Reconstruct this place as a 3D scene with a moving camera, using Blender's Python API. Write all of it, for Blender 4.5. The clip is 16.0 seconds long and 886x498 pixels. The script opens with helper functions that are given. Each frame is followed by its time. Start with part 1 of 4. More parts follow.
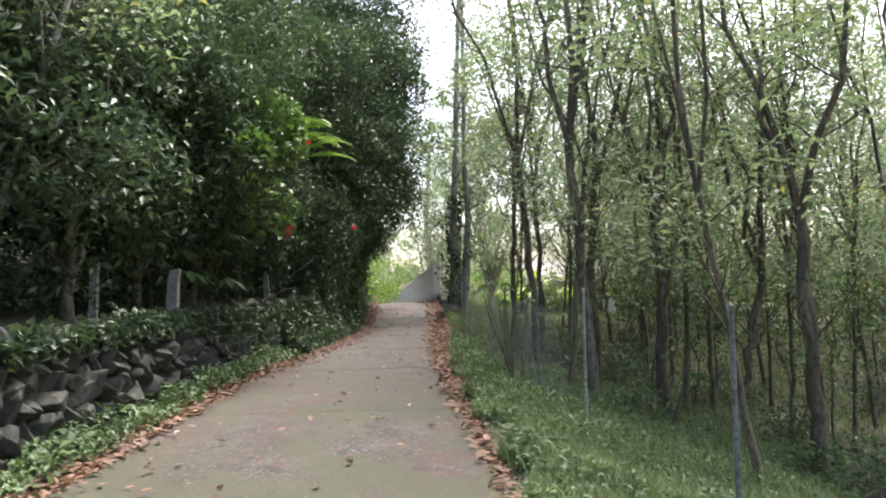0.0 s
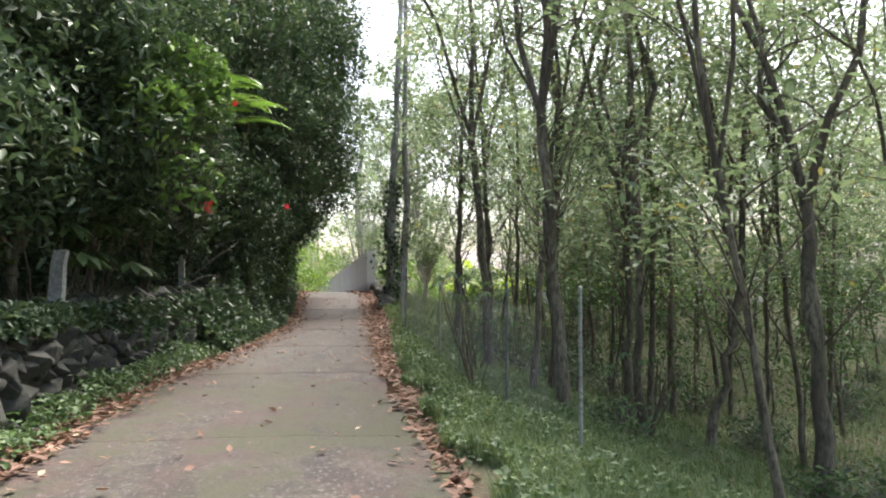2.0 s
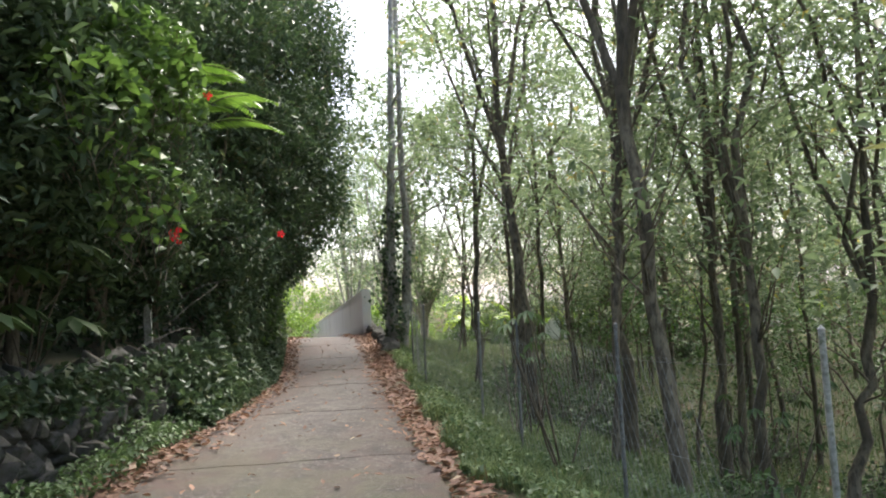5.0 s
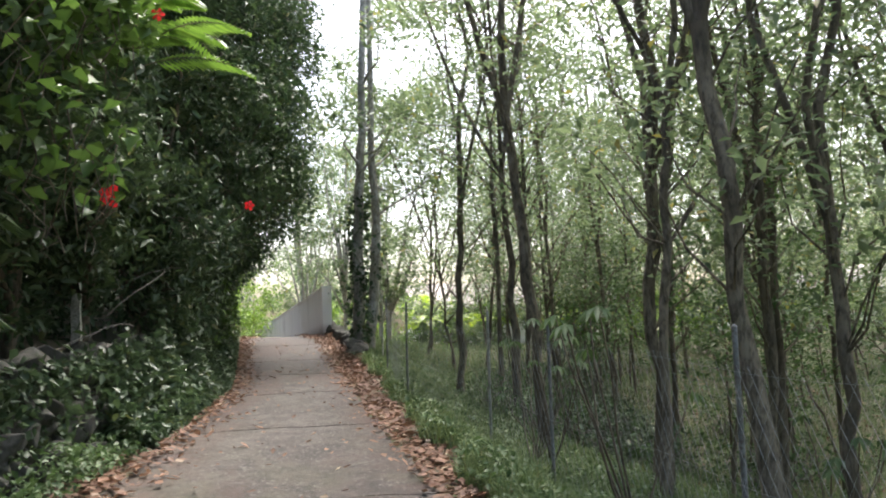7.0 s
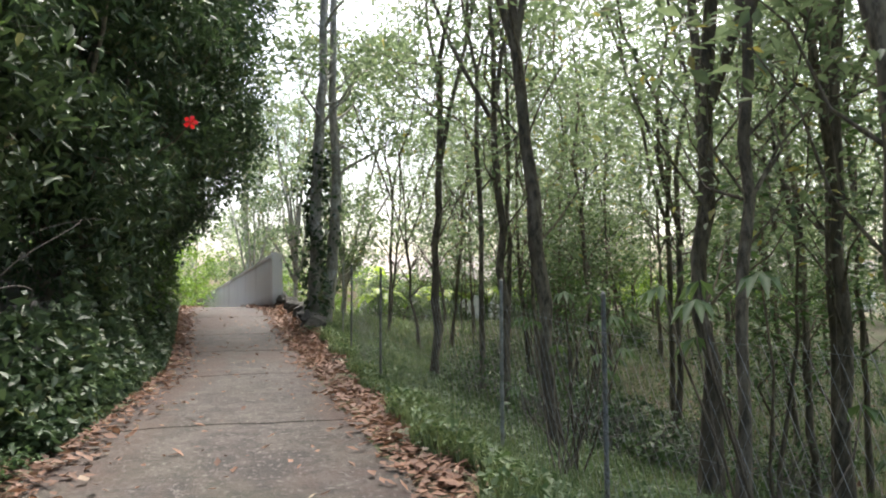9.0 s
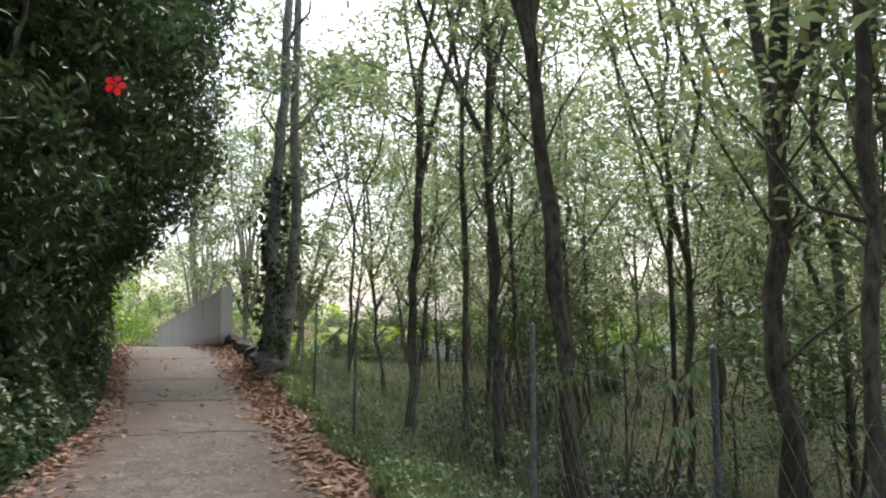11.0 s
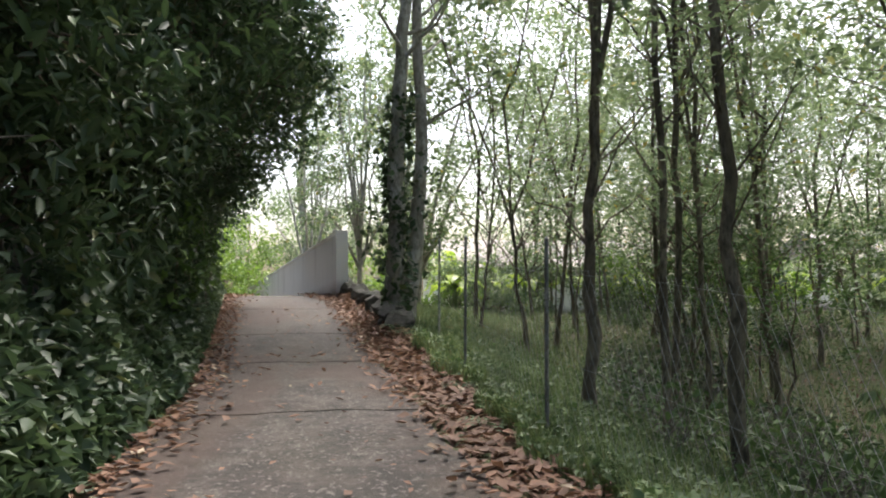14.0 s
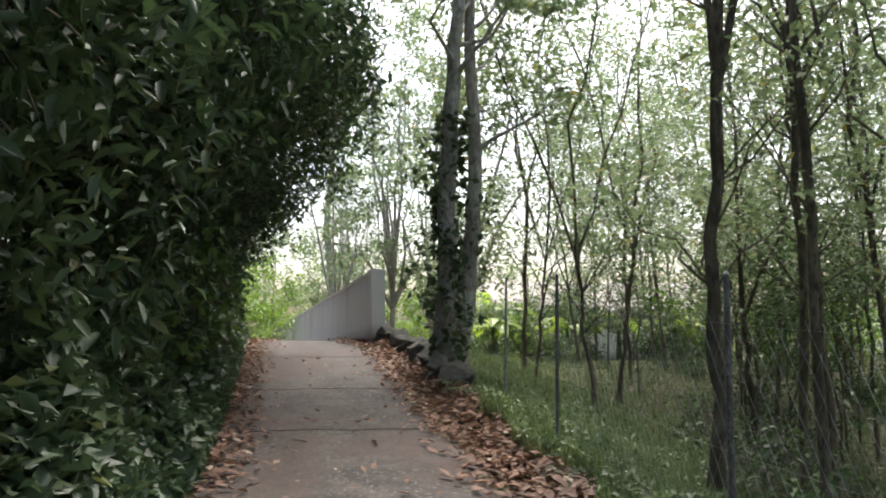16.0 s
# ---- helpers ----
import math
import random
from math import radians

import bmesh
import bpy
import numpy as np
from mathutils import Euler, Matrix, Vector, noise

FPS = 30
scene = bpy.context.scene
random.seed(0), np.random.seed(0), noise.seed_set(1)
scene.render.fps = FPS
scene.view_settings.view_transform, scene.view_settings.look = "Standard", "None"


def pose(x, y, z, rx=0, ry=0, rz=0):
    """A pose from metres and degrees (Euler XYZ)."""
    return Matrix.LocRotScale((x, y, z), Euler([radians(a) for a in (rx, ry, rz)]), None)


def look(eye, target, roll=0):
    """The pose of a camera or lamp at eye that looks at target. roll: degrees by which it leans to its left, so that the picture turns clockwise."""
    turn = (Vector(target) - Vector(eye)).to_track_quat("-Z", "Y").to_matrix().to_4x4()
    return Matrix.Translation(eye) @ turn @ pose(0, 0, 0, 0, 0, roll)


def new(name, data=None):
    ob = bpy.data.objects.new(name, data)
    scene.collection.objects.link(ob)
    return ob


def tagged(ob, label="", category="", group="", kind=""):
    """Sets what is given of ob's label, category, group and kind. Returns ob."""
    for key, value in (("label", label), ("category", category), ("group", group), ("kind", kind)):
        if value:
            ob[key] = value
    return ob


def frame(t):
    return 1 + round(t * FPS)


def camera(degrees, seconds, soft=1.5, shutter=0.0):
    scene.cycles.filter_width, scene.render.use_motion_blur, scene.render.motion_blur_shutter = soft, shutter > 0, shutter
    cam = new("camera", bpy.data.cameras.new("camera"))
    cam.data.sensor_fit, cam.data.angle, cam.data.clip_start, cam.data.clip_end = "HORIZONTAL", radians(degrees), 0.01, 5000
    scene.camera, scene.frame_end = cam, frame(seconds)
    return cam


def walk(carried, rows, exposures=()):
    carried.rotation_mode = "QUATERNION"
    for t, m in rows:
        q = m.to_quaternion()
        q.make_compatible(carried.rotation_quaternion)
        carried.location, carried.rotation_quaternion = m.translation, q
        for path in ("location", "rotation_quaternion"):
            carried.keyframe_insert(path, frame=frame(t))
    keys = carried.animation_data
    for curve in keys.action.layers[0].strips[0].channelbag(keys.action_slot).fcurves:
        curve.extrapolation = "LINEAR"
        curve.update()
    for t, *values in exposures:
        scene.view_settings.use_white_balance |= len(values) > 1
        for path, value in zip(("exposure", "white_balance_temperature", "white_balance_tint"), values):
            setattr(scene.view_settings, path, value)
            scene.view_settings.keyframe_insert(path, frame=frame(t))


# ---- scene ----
cam = camera(59.6, 16.0, soft=2.0)
METRES, EYE, TILT, LEAN, TURN = 16.0, 1.5, 4.5, 1.4, 0.0
ROWS = [
    (0.0, 0.0, 0.0, 0.0, 0.0, 0.0, -0.0),
    (0.5, -0.0013, 0.0302, -0.001, -2.24, -0.48, 0.02),
    (1.0, -0.0079, 0.0575, -0.0037, -2.51, -1.04, -0.86),
    (1.5, -0.0139, 0.0854, -0.0038, -4.81, -0.89, -1.19),
    (2.0, -0.02, 0.1162, -0.0031, -5.38, -0.76, -1.5),
    (2.5, -0.0318, 0.148, -0.0055, -4.17, -0.87, -1.41),
    (3.0, -0.0366, 0.1761, -0.0062, -4.83, -0.91, -0.56),
    (3.5, -0.0409, 0.2077, -0.0052, -5.77, -0.09, 1.67),
    (6.0, -0.0637, 0.3717, -0.0136, -7.41, 2.08, 0.6),
    (6.5, -0.0708, 0.4036, -0.0165, -7.8, 2.01, 0.32),
    (7.0, -0.0756, 0.4335, -0.0174, -10.55, 1.99, -0.02),
    (7.5, -0.0775, 0.468, -0.0177, -11.86, 1.84, -1.2),
    (8.0, -0.0806, 0.5013, -0.0207, -12.66, 1.74, -3.33),
    (8.5, -0.08, 0.5338, -0.0262, -14.47, -0.24, -2.25),
    (9.0, -0.0822, 0.5669, -0.0269, -14.49, 0.14, -1.6),
    (11.5, -0.0816, 0.707, -0.0325, -18.72, 3.68, -2.72),
    (12.0, -0.084, 0.7398, -0.036, -17.99, 4.0, -3.63),
    (12.5, -0.0818, 0.7677, -0.0407, -18.38, 3.84, -3.19),
    (13.0, -0.0842, 0.8004, -0.0439, -15.5, 0.13, -2.79),
    (13.5, -0.0898, 0.8315, -0.044, -12.42, -0.63, -3.08),
    (14.0, -0.0862, 0.8631, -0.0459, -10.62, -0.83, -1.89),
    (14.5, -0.0896, 0.8924, -0.049, -7.96, -0.45, -2.79),
    (15.0, -0.091, 0.9228, -0.0502, -8.05, 0.4, -3.4),
    (15.5, -0.0921, 0.9563, -0.0497, -9.01, 1.12, -1.82),
    (16.0, -0.0995, 0.9865, -0.0496, -8.98, 2.19, -2.16),
]
walk(cam, [(t, pose(0, 0, EYE, TILT, LEAN, TURN) @ pose(METRES * x, METRES * y, METRES * z, 90 + pitch, roll, yaw)) for t, x, y, z, yaw, pitch, roll in ROWS], [(0.0, 1.95), (3.5, 2.05), (9.0, 1.97), (12.0, 1.62), (14.0, 1.75), (16.0, 1.75)])
# ---------------------------------------------------------------- world and light
world = bpy.data.worlds.new("world")
scene.world = world
world.use_nodes = True
wn = world.node_tree
sky = wn.nodes.new("ShaderNodeTexSky")
sky.sky_type = "NISHITA"
sky.sun_disc = False
sky.sun_elevation = radians(61)
sky.sun_rotation = radians(27)
sky.air_density = 1.0
sky.dust_density = 6.0
sky.ozone_density = 1.0
wn.links.new(sky.outputs[0], wn.nodes["Background"].inputs[0])
wn.nodes["Background"].inputs[1].default_value = 0.135
sun = new("sun", bpy.data.lights.new("sun", "SUN"))
sun.data.energy = 2.6
sun.data.angle = radians(28)
sun.data.color = (1.0, 0.97, 0.94)
sun.matrix_world = look((12.5, 24.5, 50), (0, 0, 0))


# ---------------------------------------------------------------- ground shape
def smooth(a, b, v):
    t = np.clip((v - a) / (b - a), 0, 1)
    return t * t * (3 - 2 * t)


def road_z(y):
    """The lane climbs gently, then steeper to a crest beside the plastered wall."""
    y = np.asarray(y, float)
    total = 0.0
    for k in (-0.8, -0.4, 0.0, 0.4, 0.8):
        total = total + np.interp(y + k, [-30, 0, 21.2, 26.3, 30, 33, 34.8, 36.2, 38, 42, 60, 90], [-1.2, 0.0, 0.85, 1.16, 1.49, 1.75, 1.85, 1.86, 1.80, 1.6, 0.9, 0.3])
    return total / 5


def road_left(y):
    return np.interp(y, [-20, 4, 12, 18, 22, 26, 32, 38, 50, 70], [-2.8, -2.82, -2.98, -2.6, -2.4, -2.62, -3.0, -3.4, -6.6, -12.0])


def road_right(y):
    return np.interp(y, [-20, 5.5, 10, 14, 20, 25, 32, 38, 50, 70], [0.7, 0.36, 0.05, -0.16, -0.24, -0.3, -0.5, -1.2, -3.6, -8.5])


def ground_z(x, y):
    x = np.asarray(x, float)
    y = np.asarray(y, float)
    base = road_z(y)
    dr = x - road_right(y)
    lift = 0.25 * smooth(18, 27, y) * smooth(0.1, 0.6, dr) * (1 - smooth(30, 36, y) * 0.5)
    fall = -np.minimum(0.31 * np.maximum(dr - 0.5, 0), 1.9) * smooth(-2, 3, y + 4) * (1 - 0.7 * smooth(28, 44, y)) + lift
    dl = road_left(y) - x
    step = smooth(0.72, 1.0, dl) * 1.0 + 0.22 * np.minimum(np.maximum(dl - 1.0, 0), 9)
    z = base - 0.03 + np.where(dr > 0, fall, 0) + np.where(dl > 0, step, 0)
    z = z + 0.05 * np.sin(x * 1.7 + y * 0.9) * np.sin(y * 1.3 - x * 0.6) * smooth(0.3, 1.5, np.maximum(dr, dl))
    far = smooth(55, 140, np.hypot(x, y - 18))
    return z * (1 - far) + 0.3 * far


# ---------------------------------------------------------------- materials
def nodes_of(name):
    m = bpy.data.materials.new(name)
    m.use_nodes = True
    nt = m.node_tree
    return m, nt, nt.nodes["Principled BSDF"]


def ramp(nt, fac, stops):
    r = nt.nodes.new("ShaderNodeValToRGB")
    while len(r.color_ramp.elements) < len(stops):
        r.color_ramp.elements.new(0.5)
    for e, (p, c) in zip(r.color_ramp.elements, stops):
        e.position, e.color = p, (*c, 1)
    nt.links.new(fac, r.inputs[0])
    return r.outputs[0]


def noise_tex(nt, scale, detail=6, rough=0.6, stretch=None):
    co = nt.nodes.new("ShaderNodeNewGeometry").outputs["Position"]
    if stretch:
        mp = nt.nodes.new("ShaderNodeMapping")
        mp.inputs["Scale"].default_value = stretch
        nt.links.new(co, mp.inputs[0])
        co = mp.outputs[0]
    n = nt.nodes.new("ShaderNodeTexNoise")
    n.inputs["Scale"].default_value, n.inputs["Detail"].default_value, n.inputs["Roughness"].default_value = scale, detail, rough
    nt.links.new(co, n.inputs["Vector"])
    return n.outputs[0]


def mix(nt, fac, a, b, mode="MIX"):
    m = nt.nodes.new("ShaderNodeMix")
    m.data_type, m.blend_type = "RGBA", mode
    for sock, v in ((m.inputs[0], fac), (m.inputs[6], a), (m.inputs[7], b)):
        if isinstance(v, (int, float)):
            sock.default_value = v
        elif isinstance(v, tuple):
            sock.default_value = (*v, 1)
        else:
            nt.links.new(v, sock)
    return m.outputs[2]


def bump(nt, bsdf, h, strength=0.4, dist=0.02):
    b = nt.nodes.new("ShaderNodeBump")
    b.inputs["Strength"].default_value, b.inputs["Distance"].default_value = strength, dist
    nt.links.new(h, b.inputs["Height"])
    nt.links.new(b.outputs[0], bsdf.inputs["Normal"])


def surface(name, coarse, fine, c1, c2, c3, rough=0.9, bumps=0.5, dist=0.02, stretch=None, spec=0.3):
    m, nt, p = nodes_of(name)
    a = noise_tex(nt, coarse, 5, 0.6, stretch)
    b = noise_tex(nt, fine, 8, 0.7, stretch)
    col = mix(nt, ramp(nt, b, [(0.44, (0, 0, 0)), (0.62, (1, 1, 1))]), ramp(nt, a, [(0.42, c1), (0.58, c2)]), c3)
    nt.links.new(col, p.inputs["Base Color"])
    p.inputs["Roughness"].default_value = rough
    p.inputs["Specular IOR Level"].default_value = spec
    bump(nt, p, b, bumps, dist)
    return m


def leaf_mat(name, dark, light, gloss=0.45, trans=0.35, odd=None):
    """A leaf: varied from leaf to leaf, half gloss, letting some light through."""
    m, nt, p = nodes_of(name)
    rnd = nt.nodes.new("ShaderNodeNewGeometry").outputs["Random Per Island"]
    stops = [(0.0, dark), (0.75, light)]
    if odd:
        stops += [(0.965, light), (0.975, odd)]
    col = ramp(nt, rnd, stops)
    n = noise_tex(nt, 0.7, 3)
    col = mix(nt, ramp(nt, n, [(0.42, (0.6, 0.6, 0.6)), (0.56, (0, 0, 0))]), col, dark)
    nt.links.new(col, p.inputs["Base Color"])
    p.inputs["Roughness"].default_value = gloss
    p.inputs["Specular IOR Level"].default_value = 0.4
    t = nt.nodes.new("ShaderNodeBsdfTranslucent")
    bright = mix(nt, 0.5, col, (1.0, 1.0, 0.8), "MULTIPLY")
    nt.links.new(bright, t.inputs[0])
    ms = nt.nodes.new("ShaderNodeMixShader")
    ms.inputs[0].default_value = trans
    nt.links.new(p.outputs[0], ms.inputs[1])
    nt.links.new(t.outputs[0], ms.inputs[2])
    nt.links.new(ms.outputs[0], nt.nodes["Material Output"].inputs[0])
    return m


def road_material():
    m, nt, p = nodes_of("worn_concrete")
    fine = noise_tex(nt, 55, 8, 0.75)
    mid = noise_tex(nt, 2.2, 6, 0.65)
    worn = noise_tex(nt, 0.8, 5, 0.6, (1.0, 0.35, 1))
    col = ramp(nt, mid, [(0.4, (0.036, 0.029, 0.026)), (0.5, (0.07, 0.057, 0.05)), (0.6, (0.108, 0.09, 0.08))])
    patch = noise_tex(nt, 5.5, 8, 0.75)
    col = mix(nt, ramp(nt, patch, [(0.5, (0, 0, 0)), (0.56, (0.8, 0.8, 0.8))]), col, (0.034, 0.03, 0.028))
    grit = noise_tex(nt, 26, 4, 0.6, (1.0, 0.6, 1))
    col = mix(nt, ramp(nt, grit, [(0.57, (0, 0, 0)), (0.62, (0.85, 0.85, 0.85))]), col, (0.19, 0.17, 0.15))
    col = mix(nt, ramp(nt, worn, [(0.5, (0, 0, 0)), (0.6, (0.7, 0.7, 0.7))]), col, (0.08, 0.05, 0.04))
    sep = nt.nodes.new("ShaderNodeSeparateXYZ")
    nt.links.new(nt.nodes.new("ShaderNodeNewGeometry").outputs["Position"], sep.inputs[0])
    off = nt.nodes.new("ShaderNodeMath")
    off.operation = "ADD"
    off.inputs[1].default_value = 1.35
    nt.links.new(sep.outputs[0], off.inputs[0])
    away = nt.nodes.new("ShaderNodeMath")
    away.operation = "ABSOLUTE"
    nt.links.new(off.outputs[0], away.inputs[0])
    dust = nt.nodes.new("ShaderNodeMapRange")
    dust.inputs[1].default_value, dust.inputs[2].default_value = 0.55, 1.35
    nt.links.new(away.outputs[0], dust.inputs[0])
    dm = mix(nt, 1.0, ramp(nt, noise_tex(nt, 3.0, 6, 0.7), [(0.4, (0.1, 0.1, 0.1)), (0.6, (0.9, 0.9, 0.9))]), dust.outputs[0], "MULTIPLY")
    col = mix(nt, dm, col, (0.1, 0.058, 0.044))
    near = nt.nodes.new("ShaderNodeMapRange")
    near.inputs[1].default_value, near.inputs[2].default_value, near.inputs[3].default_value, near.inputs[4].default_value = 10, 16, 0.95, 0.15
    nt.links.new(sep.outputs[1], near.inputs[0])
    moss = noise_tex(nt, 1.1, 7, 0.7)
    mm = mix(nt, 1.0, ramp(nt, moss, [(0.45, (0, 0, 0)), (0.56, (1, 1, 1))]), near.outputs[0], "MULTIPLY")
    col = mix(nt, mm, col, (0.06, 0.062, 0.03))
    col = mix(nt, ramp(nt, fine, [(0.44, (0.6, 0.6, 0.6)), (0.54, (0, 0, 0))]), col, (0.03, 0.026, 0.022))
    nt.links.new(col, p.inputs["Base Color"])
    p.inputs["Roughness"].default_value = 0.85
    bump(nt, p, fine, 0.8, 0.02)
    return m


def wall_material():
    m, nt, p = nodes_of("stained_plaster")
    drip = noise_tex(nt, 1.6, 6, 0.65, (1, 1, 0.18))
    fine = noise_tex(nt, 30, 6)
    sep = nt.nodes.new("ShaderNodeSeparateXYZ")
    nt.links.new(nt.nodes.new("ShaderNodeTexCoord").outputs["Object"], sep.inputs[0])
    low = nt.nodes.new("ShaderNodeMapRange")
    low.inputs[1].default_value, low.inputs[2].default_value, low.inputs[3].default_value, low.inputs[4].default_value = 0.55, 0.95, 1, 0
    nt.links.new(sep.outputs[2], low.inputs[0])
    col = ramp(nt, drip, [(0.25, (0.55, 0.52, 0.49)), (0.45, (0.74, 0.72, 0.69)), (0.7, (0.8, 0.78, 0.75))])
    wob = mix(nt, 1.0, ramp(nt, noise_tex(nt, 3, 5), [(0.25, (0.45, 0.45, 0.45)), (0.6, (1, 1, 1))]), low.outputs[0], "MULTIPLY")
    col = mix(nt, wob, col, (0.16, 0.12, 0.1))
    nt.links.new(col, p.inputs["Base Color"])
    p.inputs["Roughness"].default_value = 0.9
    bump(nt, p, fine, 0.2, 0.01)
    return m


SOIL = surface("forest_soil", 0.6, 14, (0.085, 0.07, 0.045), (0.075, 0.095, 0.042), (0.115, 0.1, 0.062), 0.95, 0.9, 0.05)
ROAD = road_material()
STONE = surface("field_stone", 1.5, 16, (0.042, 0.04, 0.037), (0.088, 0.083, 0.076), (0.034, 0.04, 0.024), 0.9, 0.8, 0.03)
MORTAR = surface("wall_earth", 2, 25, (0.04, 0.034, 0.028), (0.07, 0.06, 0.045), (0.03, 0.032, 0.02), 0.95, 0.8, 0.03)
BARK = surface("rubber_bark", 2.5, 18, (0.1, 0.082, 0.058), (0.2, 0.17, 0.125), (0.055, 0.047, 0.034), 0.9, 0.9, 0.02, (1, 1, 0.35))
PALE_BARK = surface("pale_bark", 2.0, 14, (0.3, 0.275, 0.24), (0.48, 0.45, 0.4), (0.17, 0.155, 0.12), 0.9, 0.7, 0.02, (1, 1, 0.5))
POST = surface("weathered_concrete_post", 3, 30, (0.26, 0.26, 0.24), (0.36, 0.36, 0.33), (0.14, 0.15, 0.12), 0.9, 0.4, 0.01)
STEEL = surface("grey_galvanised_steel", 4, 40, (0.11, 0.12, 0.12), (0.2, 0.21, 0.21), (0.08, 0.07, 0.06), 0.6, 0.2, 0.004)
WIRE = surface("bright_galvanised_wire", 6, 40, (0.2, 0.21, 0.21), (0.3, 0.31, 0.31), (0.13, 0.12, 0.1), 0.45, 0.1, 0.002, None, 0.5)
PLASTER = wall_material()
ROOF = surface("weathered_roof", 3, 20, (0.3, 0.27, 0.25), (0.4, 0.37, 0.35), (0.2, 0.17, 0.15), 0.85, 0.5)
GLASS = surface("dark_window", 2, 20, (0.03, 0.035, 0.04), (0.04, 0.045, 0.05), (0.02, 0.02, 0.02), 0.15, 0.02)
LEAF = leaf_mat("rubber_leaf", (0.095, 0.135, 0.07), (0.22, 0.285, 0.15), 0.38, 0.58, (0.3, 0.26, 0.07))
# darker copy of the shrub leaf, with the shade put into its colour
SHRUB_SHADED = leaf_mat("shaded_shrub_leaf", (0.03, 0.056, 0.026), (0.076, 0.12, 0.047), 0.52, 0.28, (0.15, 0.16, 0.07))
YOUNG = leaf_mat("young_tree_leaf", (0.085, 0.13, 0.05), (0.2, 0.27, 0.1), 0.4, 0.58, (0.26, 0.26, 0.07))
SAPLING = leaf_mat("sapling_leaf", (0.045, 0.085, 0.03), (0.1, 0.17, 0.055), 0.4, 0.4)
SHRUB = leaf_mat("dark_shrub_leaf", (0.034, 0.06, 0.03), (0.085, 0.13, 0.058), 0.5, 0.3, (0.13, 0.15, 0.05))
VINE = leaf_mat("vine_leaf", (0.045, 0.09, 0.02), (0.11, 0.19, 0.04), 0.42, 0.35)
FROND = leaf_mat("frond_leaf", (0.08, 0.16, 0.022), (0.17, 0.29, 0.045), 0.45, 0.4)
FRESH = leaf_mat("fresh_leaf", (0.09, 0.17, 0.025), (0.2, 0.32, 0.04), 0.45, 0.4)
WEED = leaf_mat("weed_leaf", (0.048, 0.088, 0.034), (0.115, 0.18, 0.064), 0.55, 0.32)
GRASS = leaf_mat("grass_blade", (0.095, 0.14, 0.055), (0.22, 0.28, 0.115), 0.55, 0.3, (0.26, 0.22, 0.11))
BANANA = leaf_mat("banana_leaf", (0.2, 0.32, 0.03), (0.36, 0.48, 0.06), 0.4, 0.5)
DRY = leaf_mat("dry_leaf", (0.12, 0.07, 0.048), (0.27, 0.15, 0.098), 0.7, 0.2, (0.42, 0.34, 0.24))
PETAL = leaf_mat("red_petal", (0.62, 0.015, 0.02), (0.75, 0.03, 0.03), 0.5, 0.25)
GREY_TWIG = surface("dry_twig", 5, 30, (0.12, 0.11, 0.1), (0.2, 0.18, 0.16), (0.07, 0.06, 0.05), 0.9, 0.3)


# ---------------------------------------------------------------- builders
class Mesh:
    """Collects vertices and faces, then becomes one object."""

    def __init__(self):
        self.v, self.f, self.n = [], [], 0

    def add(self, verts, faces):
        verts = np.asarray(verts, float).reshape(-1, 3)
        self.v.append(verts)
        self.f.append(np.asarray(faces, int) + self.n)
        self.n += len(verts)

    def data(self, name, material, flat=False):
        me = bpy.data.meshes.new(name)
        if self.n:
            v = np.concatenate(self.v)
            idx = np.concatenate([f.ravel() for f in self.f])
            sizes = np.concatenate([np.full(len(f), f.shape[1]) for f in self.f])
            me.vertices.add(len(v))
            me.vertices.foreach_set("co", v.ravel())
            me.loops.add(len(idx))
            me.loops.foreach_set("vertex_index", idx)
            me.polygons.add(len(sizes))
            me.polygons.foreach_set("loop_start", np.concatenate([[0], np.cumsum(sizes)[:-1]]))
            me.update(calc_edges=True)
            me.validate()
            me.polygons.foreach_set("use_smooth", np.full(len(me.polygons), not flat))
        me.materials.append(material)
        return me


def part(name, mesh, material, parent=None, label="", flat=False):
    data = mesh if isinstance(mesh, bpy.types.Mesh) else mesh.data(name, material, flat)
    ob = new(name, data)
    if parent:
        ob.parent = parent
    if label:
        ob["label"] = label
    return ob


def thing(name, label, category, group="", at=(0, 0, 0)):
    ob = new(name)
    ob.location = at
    return tagged(ob, label, category, group)


def tube(mesh, pts, radii, sides=7, cap=True):
    pts = np.asarray(pts, float)
    k = len(pts)
    d = np.gradient(pts, axis=0)
    d /= np.linalg.norm(d, axis=1)[:, None] + 1e-9
    ref = np.array([1.0, 0.13, 0.07])
    u = np.cross(d, ref)
    u /= np.linalg.norm(u, axis=1)[:, None] + 1e-9
    w = np.cross(d, u)
    a = np.arange(sides) * 2 * np.pi / sides
    ring = pts[:, None] + np.asarray(radii, float)[:, None, None] * (np.cos(a)[None, :, None] * u[:, None] + np.sin(a)[None, :, None] * w[:, None])
    i, j = np.meshgrid(np.arange(k - 1), np.arange(sides), indexing="ij")
    i, j = i.ravel(), j.ravel()
    jn = (j + 1) % sides
    mesh.add(ring, np.stack([i * sides + j, i * sides + jn, (i + 1) * sides + jn, (i + 1) * sides + j], 1))


def box(mesh, x0, y0, z0, x1, y1, z1):
    v = [(x, y, z) for x in (x0, x1) for y in (y0, y1) for z in (z0, z1)]
    mesh.add(v, [(0, 1, 3, 2), (4, 6, 7, 5), (0, 4, 5, 1), (2, 3, 7, 6), (0, 2, 6, 4), (1, 5, 7, 3)])


